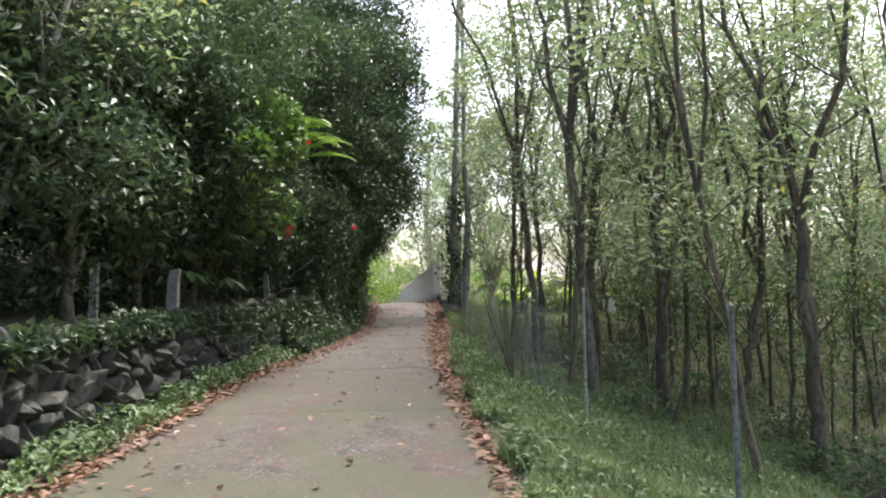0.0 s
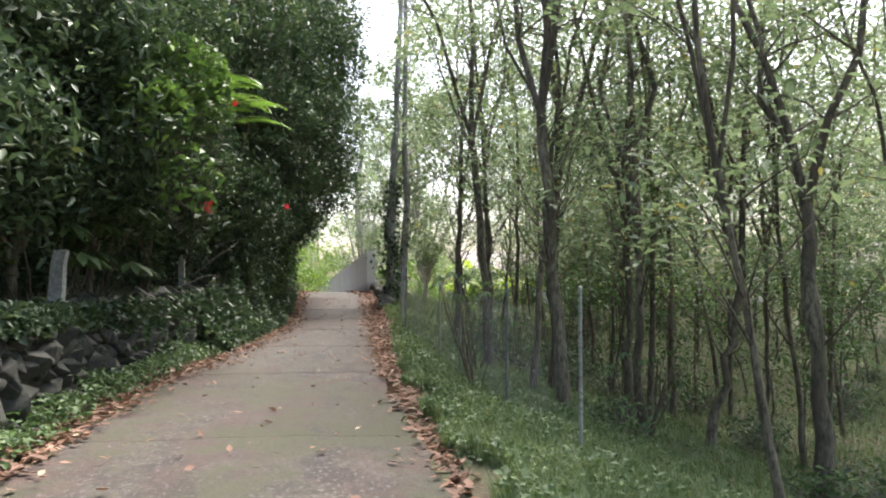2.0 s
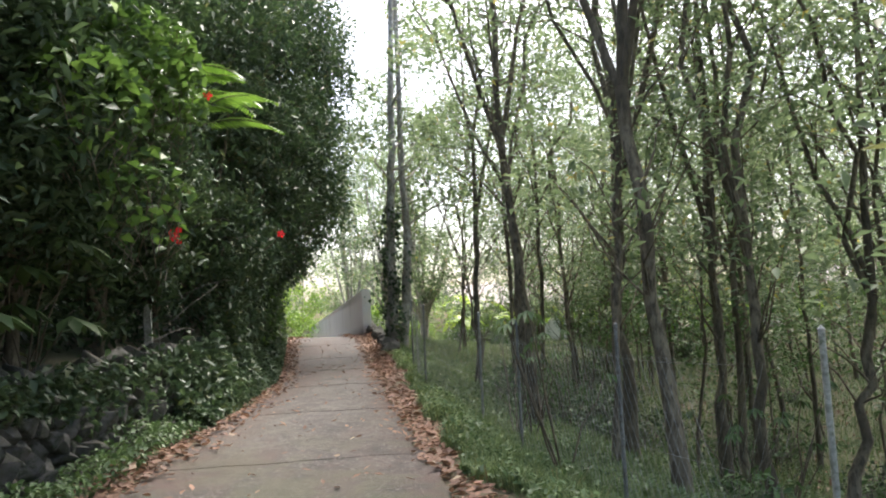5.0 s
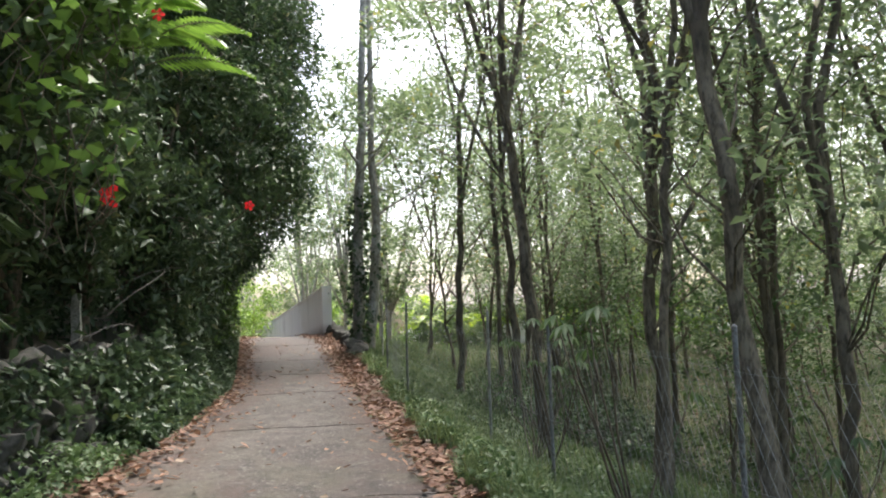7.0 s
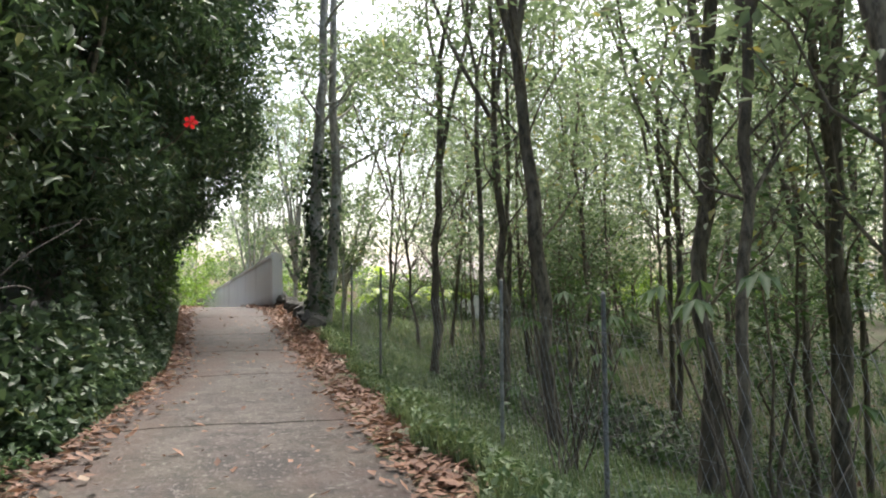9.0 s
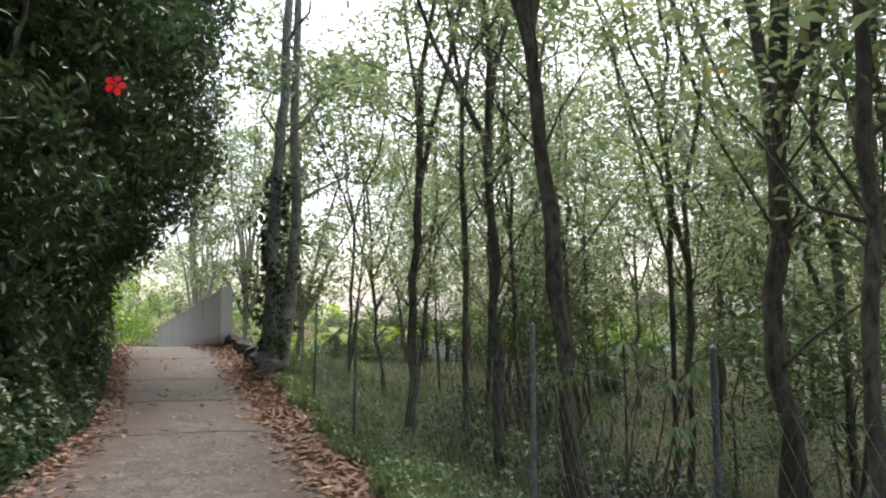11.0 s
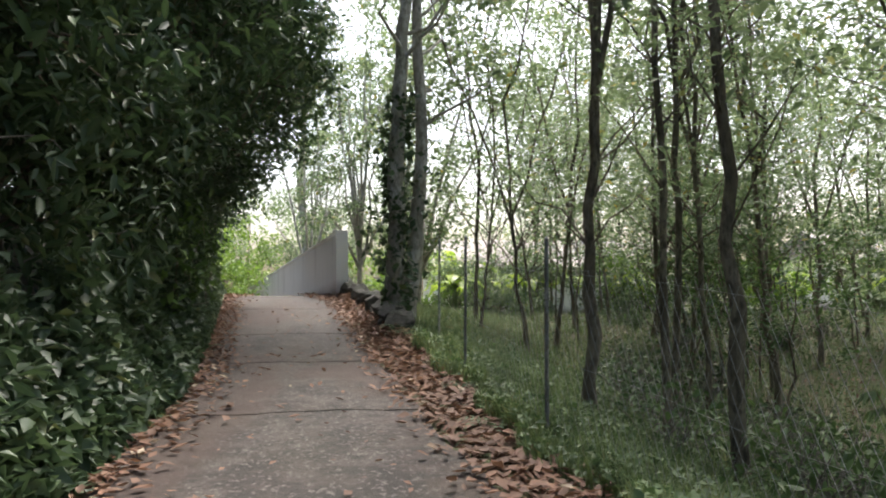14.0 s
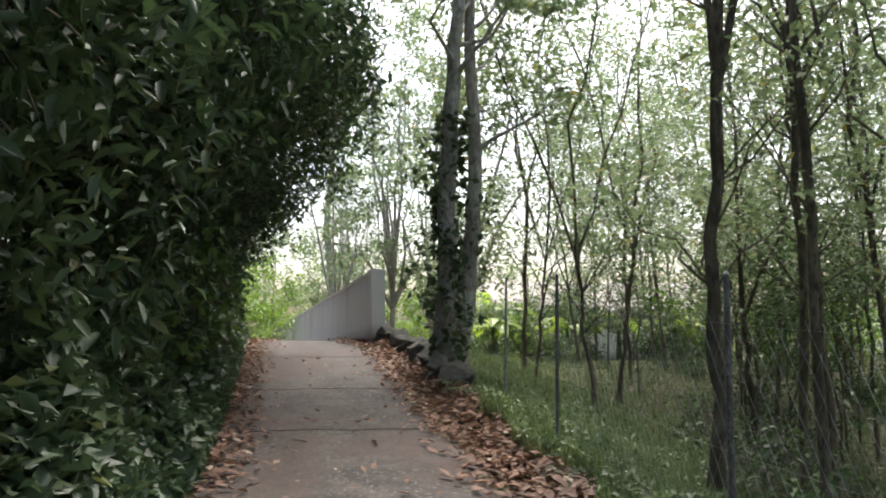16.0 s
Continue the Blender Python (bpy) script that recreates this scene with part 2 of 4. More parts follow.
def leaves(mesh, rng, centres, length, width, up=0.5, droop=0.3, fold=0.25, full=False):
    """Pointed leaves folded along the rib, one at each centre."""
    n = len(centres)
    if not n:
        return
    d = rng.normal(size=(n, 3))
    d[:, 2] = d[:, 2] * 0.5 - droop
    d /= np.linalg.norm(d, axis=1)[:, None]
    nn = rng.normal(size=(n, 3)) * (1 - up)
    nn[:, 2] += up * 1.5
    s = np.cross(d, nn)
    s /= np.linalg.norm(s, axis=1)[:, None] + 1e-9
    nn = np.cross(s, d)
    size = (0.6 + 0.8 * rng.random(n))[:, None]
    L, W = length * size, width * size
    c = np.asarray(centres)
    a = c - d * L * 0.5
    b = c + d * L * 0.5 - np.array([0, 0, 1]) * L * 0.08
    m1 = c - d * L * 0.05 + s * W * 0.5 + nn * W * fold
    m2 = c - d * L * 0.05 - s * W * 0.5 + nn * W * fold
    if full:
        sag = np.array([0, 0, 1]) * L
        p1, q1 = (c - d * L * 0.22 + g * s * W * 0.46 + nn * W * fold + sag * 0.03 for g in (1, -1))
        p2, q2 = (c + d * L * 0.16 + g * s * W * 0.44 + nn * W * fold - sag * 0.01 for g in (1, -1))
        k = np.arange(n)[:, None] * 6
        mesh.add(np.stack([a, p1, p2, b, q2, q1], 1), np.concatenate([k + [0, 1, 2, 3], k + [0, 3, 4, 5]]))
        return
    k = np.arange(n)[:, None] * 4
    mesh.add(np.stack([a, m1, b, m2], 1), np.concatenate([k + [0, 1, 2], k + [0, 2, 3]]))


def blob(rng, n, centre, radii, shell=0.5):
    """Scattered points in an ellipsoid, thicker to its outside."""
    d = rng.normal(size=(n, 3))
    d /= np.linalg.norm(d, axis=1)[:, None]
    r = rng.random(n) ** (1 / 3)
    r = shell + (1 - shell) * r
    r = np.where(rng.random(n) < 0.15, r * rng.random(n), r)
    return np.asarray(centre) + d * r[:, None] * np.asarray(radii)


def bend(p, q, rng, k=6, wob=0.08):
    t = np.linspace(0, 1, k)[:, None]
    w = rng.normal(size=(k, 3)) * wob * np.sin(np.pi * t)
    return np.asarray(p) * (1 - t) + np.asarray(q) * t + w


def rubber_tree(x, y, r, top, fork, height, seed, density=1.0, bark=None, label="", leafy=2.6, sides=7, limbs=3, leader=False, leaf=0.125):
    """A slim plantation tree: trunk, ascending limbs and an airy crown. top: how far the fork stands off the foot."""
    rng = np.random.default_rng(seed)
    z = float(ground_z(x, y))
    ob = thing("rubber_tree", label or "slim rubber tree with mottled grey-brown bark and airy green crown", "tree", "plantation trees", (x, y, z - 0.08))
    wood, crown = Mesh(), Mesh()
    f = np.array([top[0], top[1], fork])
    k = 9
    r = r * 0.57
    trunk = bend((0, 0, 0), f, rng, k, r * 0.55)
    flare = 1 + 0.45 * np.exp(-np.linspace(0, 1, k) * 9)
    knots = 1 + 0.1 * rng.normal(size=k)
    tube(wood, trunk, r * flare * knots * np.linspace(1, 0.8, k), sides)
    tips = []
    a0 = rng.random() * 6.28
    for i in range(limbs):
        a = a0 + i * 6.28 / limbs + rng.normal() * 0.3
        out = (0.35 + 0.35 * rng.random()) * (height - fork) * 0.5
        e = f + np.array([math.cos(a) * out, math.sin(a) * out, (height - fork) * (0.7 + 0.3 * rng.random())])
        if leader and i == 0:
            e = f + np.array([top[0] * 0.6, top[1] * 0.6, height - fork])
        limb = bend(f - [0, 0, 0.1], e, rng, 7, 0.13)
        tube(wood, limb, np.linspace(r * (0.82 if leader and i == 0 else 0.6), 0.015, 7), 7)
        for j in range(1, 7):
            for _ in range(2):
                b = rng.random() * 6.28
                ln = 0.6 + 0.9 * rng.random()
                q = limb[j] + np.array([math.cos(b) * ln, math.sin(b) * ln, 0.3 + 0.7 * rng.random()])
                tube(wood, bend(limb[j], q, rng, 4, 0.08), np.linspace(r * 0.2, 0.006, 4), 4)
                tips.append(q)
    # thin water shoots on the trunk
    for _ in range(7):
        h = fork * (0.5 + 0.5 * rng.random())
        p = trunk[min(k - 1, int(h / fork * (k - 1)))]
        b = rng.random() * 6.28
        q = p + np.array([math.cos(b) * 0.9, math.sin(b) * 0.9, 0.7 + 0.8 * rng.random()])
        tube(wood, bend(p, q, rng, 4, 0.08), np.linspace(0.018, 0.005, 4), 4)
        if q[2] > leafy:
            tips.append(q)
    for q in tips:
        n = int(rng.integers(50, 95) * density)
        leaves(crown, rng, blob(rng, n, q, (0.8, 0.8, 0.36), 0.1), leaf, leaf * 0.45, 0.66, 0.05)
    part("trunk", wood, bark or BARK, ob)
    part("crown", crown, LEAF, ob)
    return ob


def shrub_tree(name, x, y, blobs, n, seed, material=None, size=0.15, label="", stem=0.06, group="roadside shrubs", trunk_mat=None, shell=0.55):
    """A dense tree or shrub: a stem with a limb to each mass of leaves. blobs: offset x, y, z and radii."""
    rng = np.random.default_rng(seed)
    z = float(ground_z(x, y))
    ob = thing(name, label, "tree" if "tree" in name else "shrub", group, (x, y, z - 0.05))
    wood, crown = Mesh(), Mesh()
    vol = np.array([b[3] * b[4] * b[5] for b in blobs]) ** (2 / 3)
    hub = np.array([0, 0, 0.45 * min(b[2] for b in blobs) + 0.15])
    tube(wood, bend((0, 0, 0), hub, rng, 4, 0.03), np.linspace(stem * 1.3, stem, 4), 7)
    for b, share in zip(blobs, vol / vol.sum()):
        c = np.array(b[:3])
        tube(wood, bend(hub, c, rng, 6, 0.1), np.linspace(stem * 0.8, 0.015, 6), 5)
        m = int(n * share)
        # leaves gather in sprays inside each mass
        k = max(6, m // 32)
        seeds = blob(rng, k, c, b[3:6], shell)
        for q in seeds[::5]:
            tube(wood, bend(c + (q - c) * 0.2, q, rng, 4, 0.06), np.linspace(0.016, 0.004, 4), 3)
        pts = seeds[rng.integers(0, k, m)] + rng.normal(size=(m, 3)) * np.array([0.2, 0.2, 0.16])
        leaves(crown, rng, pts, size, size * (0.36 if 10 < y < 24 else 0.42), 0.5, 0.55 if 14 < y < 24 else 0.4, full=x < 0 and 10 < y < 24)
    part("trunk", wood, trunk_mat or BARK, ob)
    part("crown", crown, material or SHRUB, ob)
    return ob

# ---------------------------------------------------------------- ground and road
gx = np.unique(np.concatenate([np.linspace(-900, -40, 14), np.linspace(-40, -8, 26), np.linspace(-8, 8, 100), np.linspace(8, 40, 50), np.linspace(40, 900, 14)]))
gy = np.unique(np.concatenate([np.linspace(-900, -30, 12), np.linspace(-30, 0, 20), np.linspace(0, 50, 170), np.linspace(50, 100, 30), np.linspace(100, 900, 12)]))
X, Y = np.meshgrid(gx, gy, indexing="ij")
g = Mesh()
i, j = np.meshgrid(np.arange(len(gx) - 1), np.arange(len(gy) - 1), indexing="ij")
i, j = i.ravel(), j.ravel()
ny = len(gy)
g.add(np.stack([X, Y, ground_z(X, Y)], 2), np.stack([i * ny + j, (i + 1) * ny + j, (i + 1) * ny + j + 1, i * ny + j + 1], 1))
tagged(part("ground", g, SOIL), "brown forest soil with patches of green growth", "ground", kind="structure")

road = tagged(new("road"), "narrow worn concrete lane with moss and joints", "road", kind="structure")
joints = [-8.0, -3.5, 1.0, 5.0, 9.0, 13.2, 17.0, 20.9, 24.0, 27.1, 31.0, 34.5, 38.5, 42.5, 47.0, 53.0, 60.0]
rr = np.random.default_rng(5)
for a, b in zip(joints[:-1], joints[1:]):
    s = Mesh()
    nu, nv = 16, 14
    uu, vv = np.meshgrid(np.linspace(0, 1, nu), np.linspace(0, 1, nv), indexing="ij")
    gap = 0.02 if a > 13 else 0.004
    wig = 0.03 * np.sin(uu * 9 + a) + 0.02 * np.sin(uu * 23 + 2 * a)
    wig2 = 0.03 * np.sin(uu * 9 + b) + 0.02 * np.sin(uu * 23 + 2 * b)
    yy = (a + gap + wig) * (1 - vv) + (b - gap + wig2) * vv
    xl, xr = road_left(yy), road_right(yy)
    xx = xl + (xr - xl) * uu + np.where((uu == 0) | (uu == 1), 0.05 * np.sin(yy * 3.1) + 0.03 * np.sin(yy * 7.7), 0)
    zz = road_z(yy) + 0.012 * np.sin(np.pi * uu) - 0.006 * np.exp(-np.minimum(vv, 1 - vv) * 30)
    v = np.stack([xx, yy, zz], 2).reshape(-1, 3)
    i, j = np.meshgrid(np.arange(nu - 1), np.arange(nv - 1), indexing="ij")
    i, j = i.ravel(), j.ravel()
    s.add(v, np.stack([i * nv + j, (i + 1) * nv + j, (i + 1) * nv + j + 1, i * nv + j + 1], 1))
    # edges of the slab down into the ground
    rim = [k * nv for k in range(nu)] + [(nu - 1) * nv + k for k in range(1, nv)] + [k * nv + nv - 1 for k in range(nu - 2, -1, -1)] + [k for k in range(nv - 2, 0, -1)]
    low = v[rim] - [0, 0, 0.12]
    m = len(rim)
    s.add(np.concatenate([v[rim], low]), [(k, k + m, (k + 1) % m + m, (k + 1) % m) for k in range(m)])
    part("slab", s, ROAD, road, flat=False)

# ---------------------------------------------------------------- far boundary wall of plaster
WX, WY, WD = -0.2, 33.5, -0.175
wall = tagged(new("boundary_wall"), "whitish plastered boundary wall stained dark near its foot", "wall", "", "structure")
wall.location = (WX, WY, 1.35)
wang = math.atan2(-WD, 1)
wall.rotation_euler = (radians(-3.9), 0, wang)
y0 = 0.35
for k in range(9):
    p = Mesh()
    box(p, -0.1, y0, -0.5, 0.1, y0 + 4.3, 2.1)
    part("panel", p, PLASTER, wall, flat=True)
    c = Mesh()
    box(c, -0.13, y0 + 0.01, 2.103, 0.13, y0 + 4.29, 2.17)
    part("coping", c, PLASTER, wall, flat=True)
    if k == 0:
        q = Mesh()
        box(q, -0.16, y0 - 0.3, -0.5, 0.16, y0 - 0.004, 2.19)
        part("pillar", q, PLASTER, wall, flat=True)
    y0 += 4.32

# ---------------------------------------------------------------- rubble wall beside the lane
stone_wall = tagged(new("stone_wall"), "low rubble stone retaining wall, partly overgrown", "wall", "", "structure")
core = Mesh()
ys = np.linspace(-8, 27, 60)
prof = []
for yv in ys:
    xl = float(road_left(yv)) - 0.72
    zb = float(road_z(yv))
    h = 0.98 + 0.06 * math.sin(yv * 1.3)
    prof += [(xl + 0.02, yv, zb - 0.2), (xl - 0.1, yv, zb + h - 0.05), (xl - 0.55, yv, zb + h), (xl - 0.6, yv, zb - 0.2)]
core.add(prof, [(4 * k + s, 4 * k + 4 + s, 4 * k + 4 + (s + 1) % 4, 4 * k + (s + 1) % 4) for k in range(59) for s in range(4)])
part("earth_core", core, MORTAR, stone_wall)
sr = np.random.default_rng(11)
stone_data = []
for k in range(9):
    bm = bmesh.new()
    for _ in range(16):
        d = Vector(sr.normal(size=3)).normalized()
        s = 0.5 / max(abs(c) for c in d)
        bm.verts.new([c * s * 0.82 + d2 * 0.09 for c, d2 in zip(d, sr.normal(size=3))])
    hull = bmesh.ops.convex_hull(bm, input=bm.verts)
    bmesh.ops.delete(bm, geom=[e for e in hull["geom_interior"] if isinstance(e, bmesh.types.BMVert)], context="VERTS")
    bmesh.ops.bevel(bm, geom=bm.edges[:], offset=0.025, segments=1, affect="EDGES", clamp_overlap=True)
    me = bpy.data.meshes.new("stone")
    bm.to_mesh(me)
    bm.free()
    me.materials.append(STONE)
    stone_data.append(me)
for row in range(6):
    yv = 1.5 + sr.random() * 0.2
    while yv < 19.0:
        w = 0.15 + 0.25 * sr.random() ** 1.6
        h = 0.2 + 0.1 * sr.random()
        ob = part("stone", stone_data[int(sr.integers(9))], STONE, stone_wall)
        zc = float(road_z(yv)) + 0.06 + row * 0.19 + sr.normal() * 0.035
        ob.matrix_basis = Matrix.LocRotScale((float(road_left(yv)) - 0.74 - 0.03 * row + sr.normal() * 0.025, yv + w / 2, zc), Euler((sr.normal() * 0.35, sr.normal() * 0.12, sr.normal() * 0.2)), (0.4, w * 1.22, h * 1.12))
        yv += w

# low stone edge of the bank near the far wall
low_wall = tagged(new("bank_edge"), "low dark stone edge of the leaf-strewn bank", "wall", "", "structure")
yv = 26.0
while yv < 34.5:
    w = 0.3 + 0.3 * sr.random()
    for row in range(2):
        ob = part("stone", stone_data[int(sr.integers(9))], STONE, low_wall)
        ob.matrix_basis = Matrix.LocRotScale((float(road_right(yv)) + 0.62 + sr.normal() * 0.04, yv + w / 2, float(road_z(yv)) + 0.08 + 0.2 * row), Euler((sr.normal() * 0.4, sr.normal() * 0.2, sr.normal() * 0.3)), (0.45, w * 1.3, 0.34))
    yv += w

# ---------------------------------------------------------------- plantation trees beside the lane
NEAR = [  # x, y, radius, fork offset, fork height, height
    (2.38, 12.45, 0.15, (-0.22, 0.25), 4.5, 12.0),
    (3.0, 15.7, 0.17, (0.1, 0.0), 4.0, 12.0),
    (2.1, 17.2, 0.14, (-0.3, 0.3), 4.9, 12.0),
    (2.62, 20.3, 0.12, (-0.12, 0.1), 4.7, 11.5),
    (2.0, 22.5, 0.13, (0.15, 0.0), 4.0, 10.5),
    (2.75, 22.0, 0.085, (0.05, 0.2), 6.0, 11.0),
    (5.1, 10.75, 0.19, (0.12, 0.4), 3.9, 10.5),
    (3.75, 13.3, 0.13, (0.1, 0.2), 3.4, 10.0),
    (5.1, 13.95, 0.13, (0.75, 0.2), 3.0, 10.0),
    (5.06, 16.4, 0.11, (0.2, 0.1), 4.5, 11.0),
    (4.25, 15.4, 0.14, (0.12, 0.0), 3.5, 10.0),
    (2.3, 14.2, 0.09, (0.45, 0.3), 4.3, 10.0),
    (6.6, 15.0, 0.08, (0.2, 0.1), 3.8, 10.0),
    (7.1, 14.6, 0.08, (-0.3, 0.1), 4.2, 10.5),
    (7.9, 15.2, 0.075, (0.3, 0.1), 4.0, 10.0),
    (9.2, 16.8, 0.08, (-0.2, 0.2), 4.5, 10.5),
    (6.6, 11.5, 0.1, (0.3, 0.0), 4.0, 10.5),
    (7.9, 19.0, 0.08, (0.1, 0.1), 4.4, 10.5),
    (5.6, 20.5, 0.1, (0.2, 0.1), 4.0, 11.0),
    (6.2, 18.1, 0.11, (0.1, 0.2), 3.2, 10.5),
    (3.9, 24.0, 0.1, (0.15, 0.1), 5.0, 11.0),
    (5.0, 25.0, 0.09, (-0.15, 0.1), 4.4, 11.0),
]
for k, (x, y, r, top, fork, height) in enumerate(NEAR):
    rubber_tree(x, y, r, top, fork, height, 100 + k, 0.75 if y < 16 else 0.95, sides=10, leader=k not in (3, 6), label="rubber tree with mottled bark beside the wire fence" if x < 3.2 else "")
tr = np.random.default_rng(77)
count = 0
for cx in np.arange(3.2, 31, 3.0):
    for cy in np.arange(9.0, 56, 3.2):
        x, y = cx + tr.normal() * 0.6, cy + tr.normal() * 0.6
        if cx > 3 + 0.62 * (cy + 2) or (cx > 18 and cy > 44):
            continue
        if min(math.hypot(x - t[0], y - t[1]) for t in NEAR) < 1.5 or (x < 3 and y < 26):
            continue
        if y > 36 and x < 0.15 * y:
            continue
        far = math.hypot(x, y - 10) > 24
        rubber_tree(x, y, 0.06 + 0.05 * tr.random(), (tr.normal() * 0.3, tr.normal() * 0.3), 2.6 + 2.2 * tr.random(), 9 + 3 * tr.random(), 300 + count, (0.9 if far else 1.0) * (0.8 if y < 19 else 0.85 if x < 0.19 * y else 1.05), sides=6, limbs=3, leafy=2.3, leaf=0.125 if y < 19 else 0.14, leader=tr.random() < 0.5)
        count += 1

# unseen trees added beside and behind the walk's start, to shade wall and lane
for k, (x, y) in enumerate([(3.4, -6.0), (4.0, -2.5), (6.8, -4.5), (3.9, 1.0), (7.0, 0.0), (6.2, 4.0), (9.4, 2.2), (9.0, 6.0)]):
    rubber_tree(x, y, 0.1, (0.1, 0.1), 3.8, 10.5, 270 + k, 0.9, sides=6, leader=True)

# bushy young trees further in, with leaves from low down
yr = np.random.default_rng(58)
for k in range(10):
    y = 27 + 15 * yr.random()
    x = 0.1 * y + (1.5 + 0.5 * y) * yr.random()
    if min(math.hypot(x - t[0], y - t[1]) for t in NEAR) < 1.0 or x < 2.4:
        continue
    h = 4.2 + 3.2 * yr.random()
    blobs = [(yr.normal() * 0.7, yr.normal() * 0.7, h * (0.5 + 0.08 * q), 1.2, 1.2, 0.5) for q in range(7)]
    shrub_tree("young_tree", x, y, blobs, 1500, 2600 + k, YOUNG, 0.16, "bushy young broadleaf tree among the plantation stems", 0.04, "young trees", None, 0.2)

# thin saplings between the grown trees
sp = np.random.default_rng(91)
for k in range(40):
    y = 15 + 24 * sp.random()
    x = max(2.6, 0.17 * y) + sp.random() * (3 + 0.34 * y)
    rng = np.random.default_rng(1900 + k)
    ob = thing("sapling", "thin leafy sapling among the plantation trees", "tree", "saplings", (x, y, float(ground_z(x, y)) - 0.05))
    h = 2.6 + 2.6 * sp.random()
    wood, twigs, crown = Mesh(), Mesh(), Mesh()
    stem = bend((0, 0, 0), (rng.normal() * 0.35, rng.normal() * 0.35, h), rng, 8, 0.07)
    tube(wood, stem, np.linspace(0.032, 0.008, 8), 5)
    for q in range(13):
        p = stem[3 + q % 5]
        b = rng.random() * 6.28
        e = p + np.array([math.cos(b) * 0.7, math.sin(b) * 0.7, 0.25 + 0.3 * rng.random()])
        tube(twigs, bend(p, e, rng, 3, 0.04), [0.01, 0.007, 0.003], 3)
        leaves(crown, rng, blob(rng, 46, e, (0.5, 0.5, 0.3), 0.1), 0.13, 0.055, 0.6, 0.15)
    part("trunk", wood, BARK, ob)
    part("twig_mass", twigs, BARK, ob)["kind"] = "stuff"
    part("crown", crown, SAPLING, ob)

# ---------------------------------------------------------------- dense growth above the rubble wall
lr = np.random.default_rng(21)
ROWS_LEFT = [  # foot y, how far the masses reach over the lane, height, leaves
    # first two rows, mostly out of view, are added to shade the near stones
    (4.4, -4.2, 6.0, 5000), (6.8, -4.0, 6.0, 6500), (9.2, -3.5, 5.0, 11000), (11.3, -2.75, 5.2, 17000), (13.6, -2.6, 5.6, 17000), (16.0, -2.75, 6.6, 17000), (18.4, -2.6, 7.2, 17000),
    (20.8, -2.0, 8.4, 18000), (23.4, -1.4, 9.4, 18000), (26.2, -1.0, 10.4, 19000), (29.2, -0.75, 10.8, 19000), (32.5, -1.0, 10.6, 15000), (36.5, -2.2, 10.0, 12000), (41.0, -3.6, 8.6, 9000),
]
for k, (y, reach, height, n) in enumerate(ROWS_LEFT):
    foot = float(road_left(y)) - 1.5
    edge = float(road_left(y))
    blobs = []
    # skirt along the lane, middle masses, and the crown that leans over
    low = edge - 0.55
    back = 0.75 if y < 19 else 0.0
    for dy in (-0.8, 0.8) if y > 19 else ():
        blobs.append((low - foot - 0.35, dy, 0.75, 0.6, 1.0, 0.9))
    if 9 < y < 19:
        blobs.append((-0.35, 0.0, 0.9, 0.6, 1.2, 0.7))
    for dy in (-0.9, 0.7) if y > 9 else ():
        blobs.append((low - foot - 0.2 + 0.3 * lr.random() - back, dy + lr.normal() * 0.3, 1.9, 0.75, 1.0, 0.9))
    z = 3.2 if y < 23 else 2.5
    while z < height:
        f = min(1, (z - 2.0) / 3.5) if y < 23 else min(1, (z - 1.6) / 1.6)
        cx = (low + (reach - low) * f) - foot - 0.95
        blobs.append((cx + lr.normal() * 0.22, lr.normal() * 0.7, z - 0.6 + lr.normal() * 0.15, 0.85 + 0.35 * lr.random(), 0.9 + 0.5 * lr.random(), 0.7 + 0.3 * lr.random()))
        blobs.append((cx - 1.7, lr.normal() * 0.6, z - 0.3, 1.3, 1.4, 1.0))
        z += 1.1
    name = "hedge_tree" if height > 6 else "hedge_shrub"
    # from y 12 on, the darkened leaf colour stands in for deeper shade
    shrub_tree(name, foot, y, blobs, int(n * 1.55), 500 + k, SHRUB if y < 12 else SHRUB_SHADED, 0.125 if y < 14 else 0.14 if y < 24 else 0.16, "dense dark green %s leaning over the lane" % ("tree" if height > 6 else "shrub"), 0.07)
# second, taller row behind
for k, (x, y, h) in enumerate([(-6.6, 4.0, 5.4), (-7.4, 7.0, 6.6), (-6.6, 10.5, 7.4), (-7.0, 14.0, 8.4), (-7.0, 18.0, 9.4), (-6.8, 22.5, 10.6), (-6.4, 27.5, 11.2), (-6.8, 33.0, 11.5), (-10.5, 5.5, 8.0), (-11.5, 11.0, 9.0), (-12, 18, 10), (-12, 26, 11)]):
    blobs = []
    for i in range(9):
        blobs.append((lr.normal() * 0.9, lr.normal() * 1.2, 0.9 + (h - 1.6) * i / 8, 1.5, 1.7, 1.0))
    # same darkened leaf colour in place of shade from y 12 on
    shrub_tree("broadleaf_tree", x, y, blobs, 7000 if y < 9 else 11000, 540 + k, SHRUB if y < 12 else SHRUB_SHADED, 0.17, "tall dark broadleaf tree behind the rubble wall", 0.1, "trees behind the wall", PALE_BARK)
# bare slanting stems that show through the growth
for k, (x, y, tx, ty, h, r) in enumerate([(-5.2, 8.4, 1.2, 0.3, 6.5, 0.07), (-4.6, 9.6, -0.1, 0.1, 4.2, 0.06), (-5.6, 10.6, 0.2, 0.2, 5.0, 0.07), (-4.7, 11.6, 0.05, 0, 3.0, 0.05), (-5.9, 7.4, 0.5, 0.3, 7.0, 0.09)]):
    rubber_tree(x, y, r, (tx, ty), h * 0.7, h, 580 + k, 0.5, PALE_BARK, "pale slanting stem tree behind the rubble wall", 3.0)

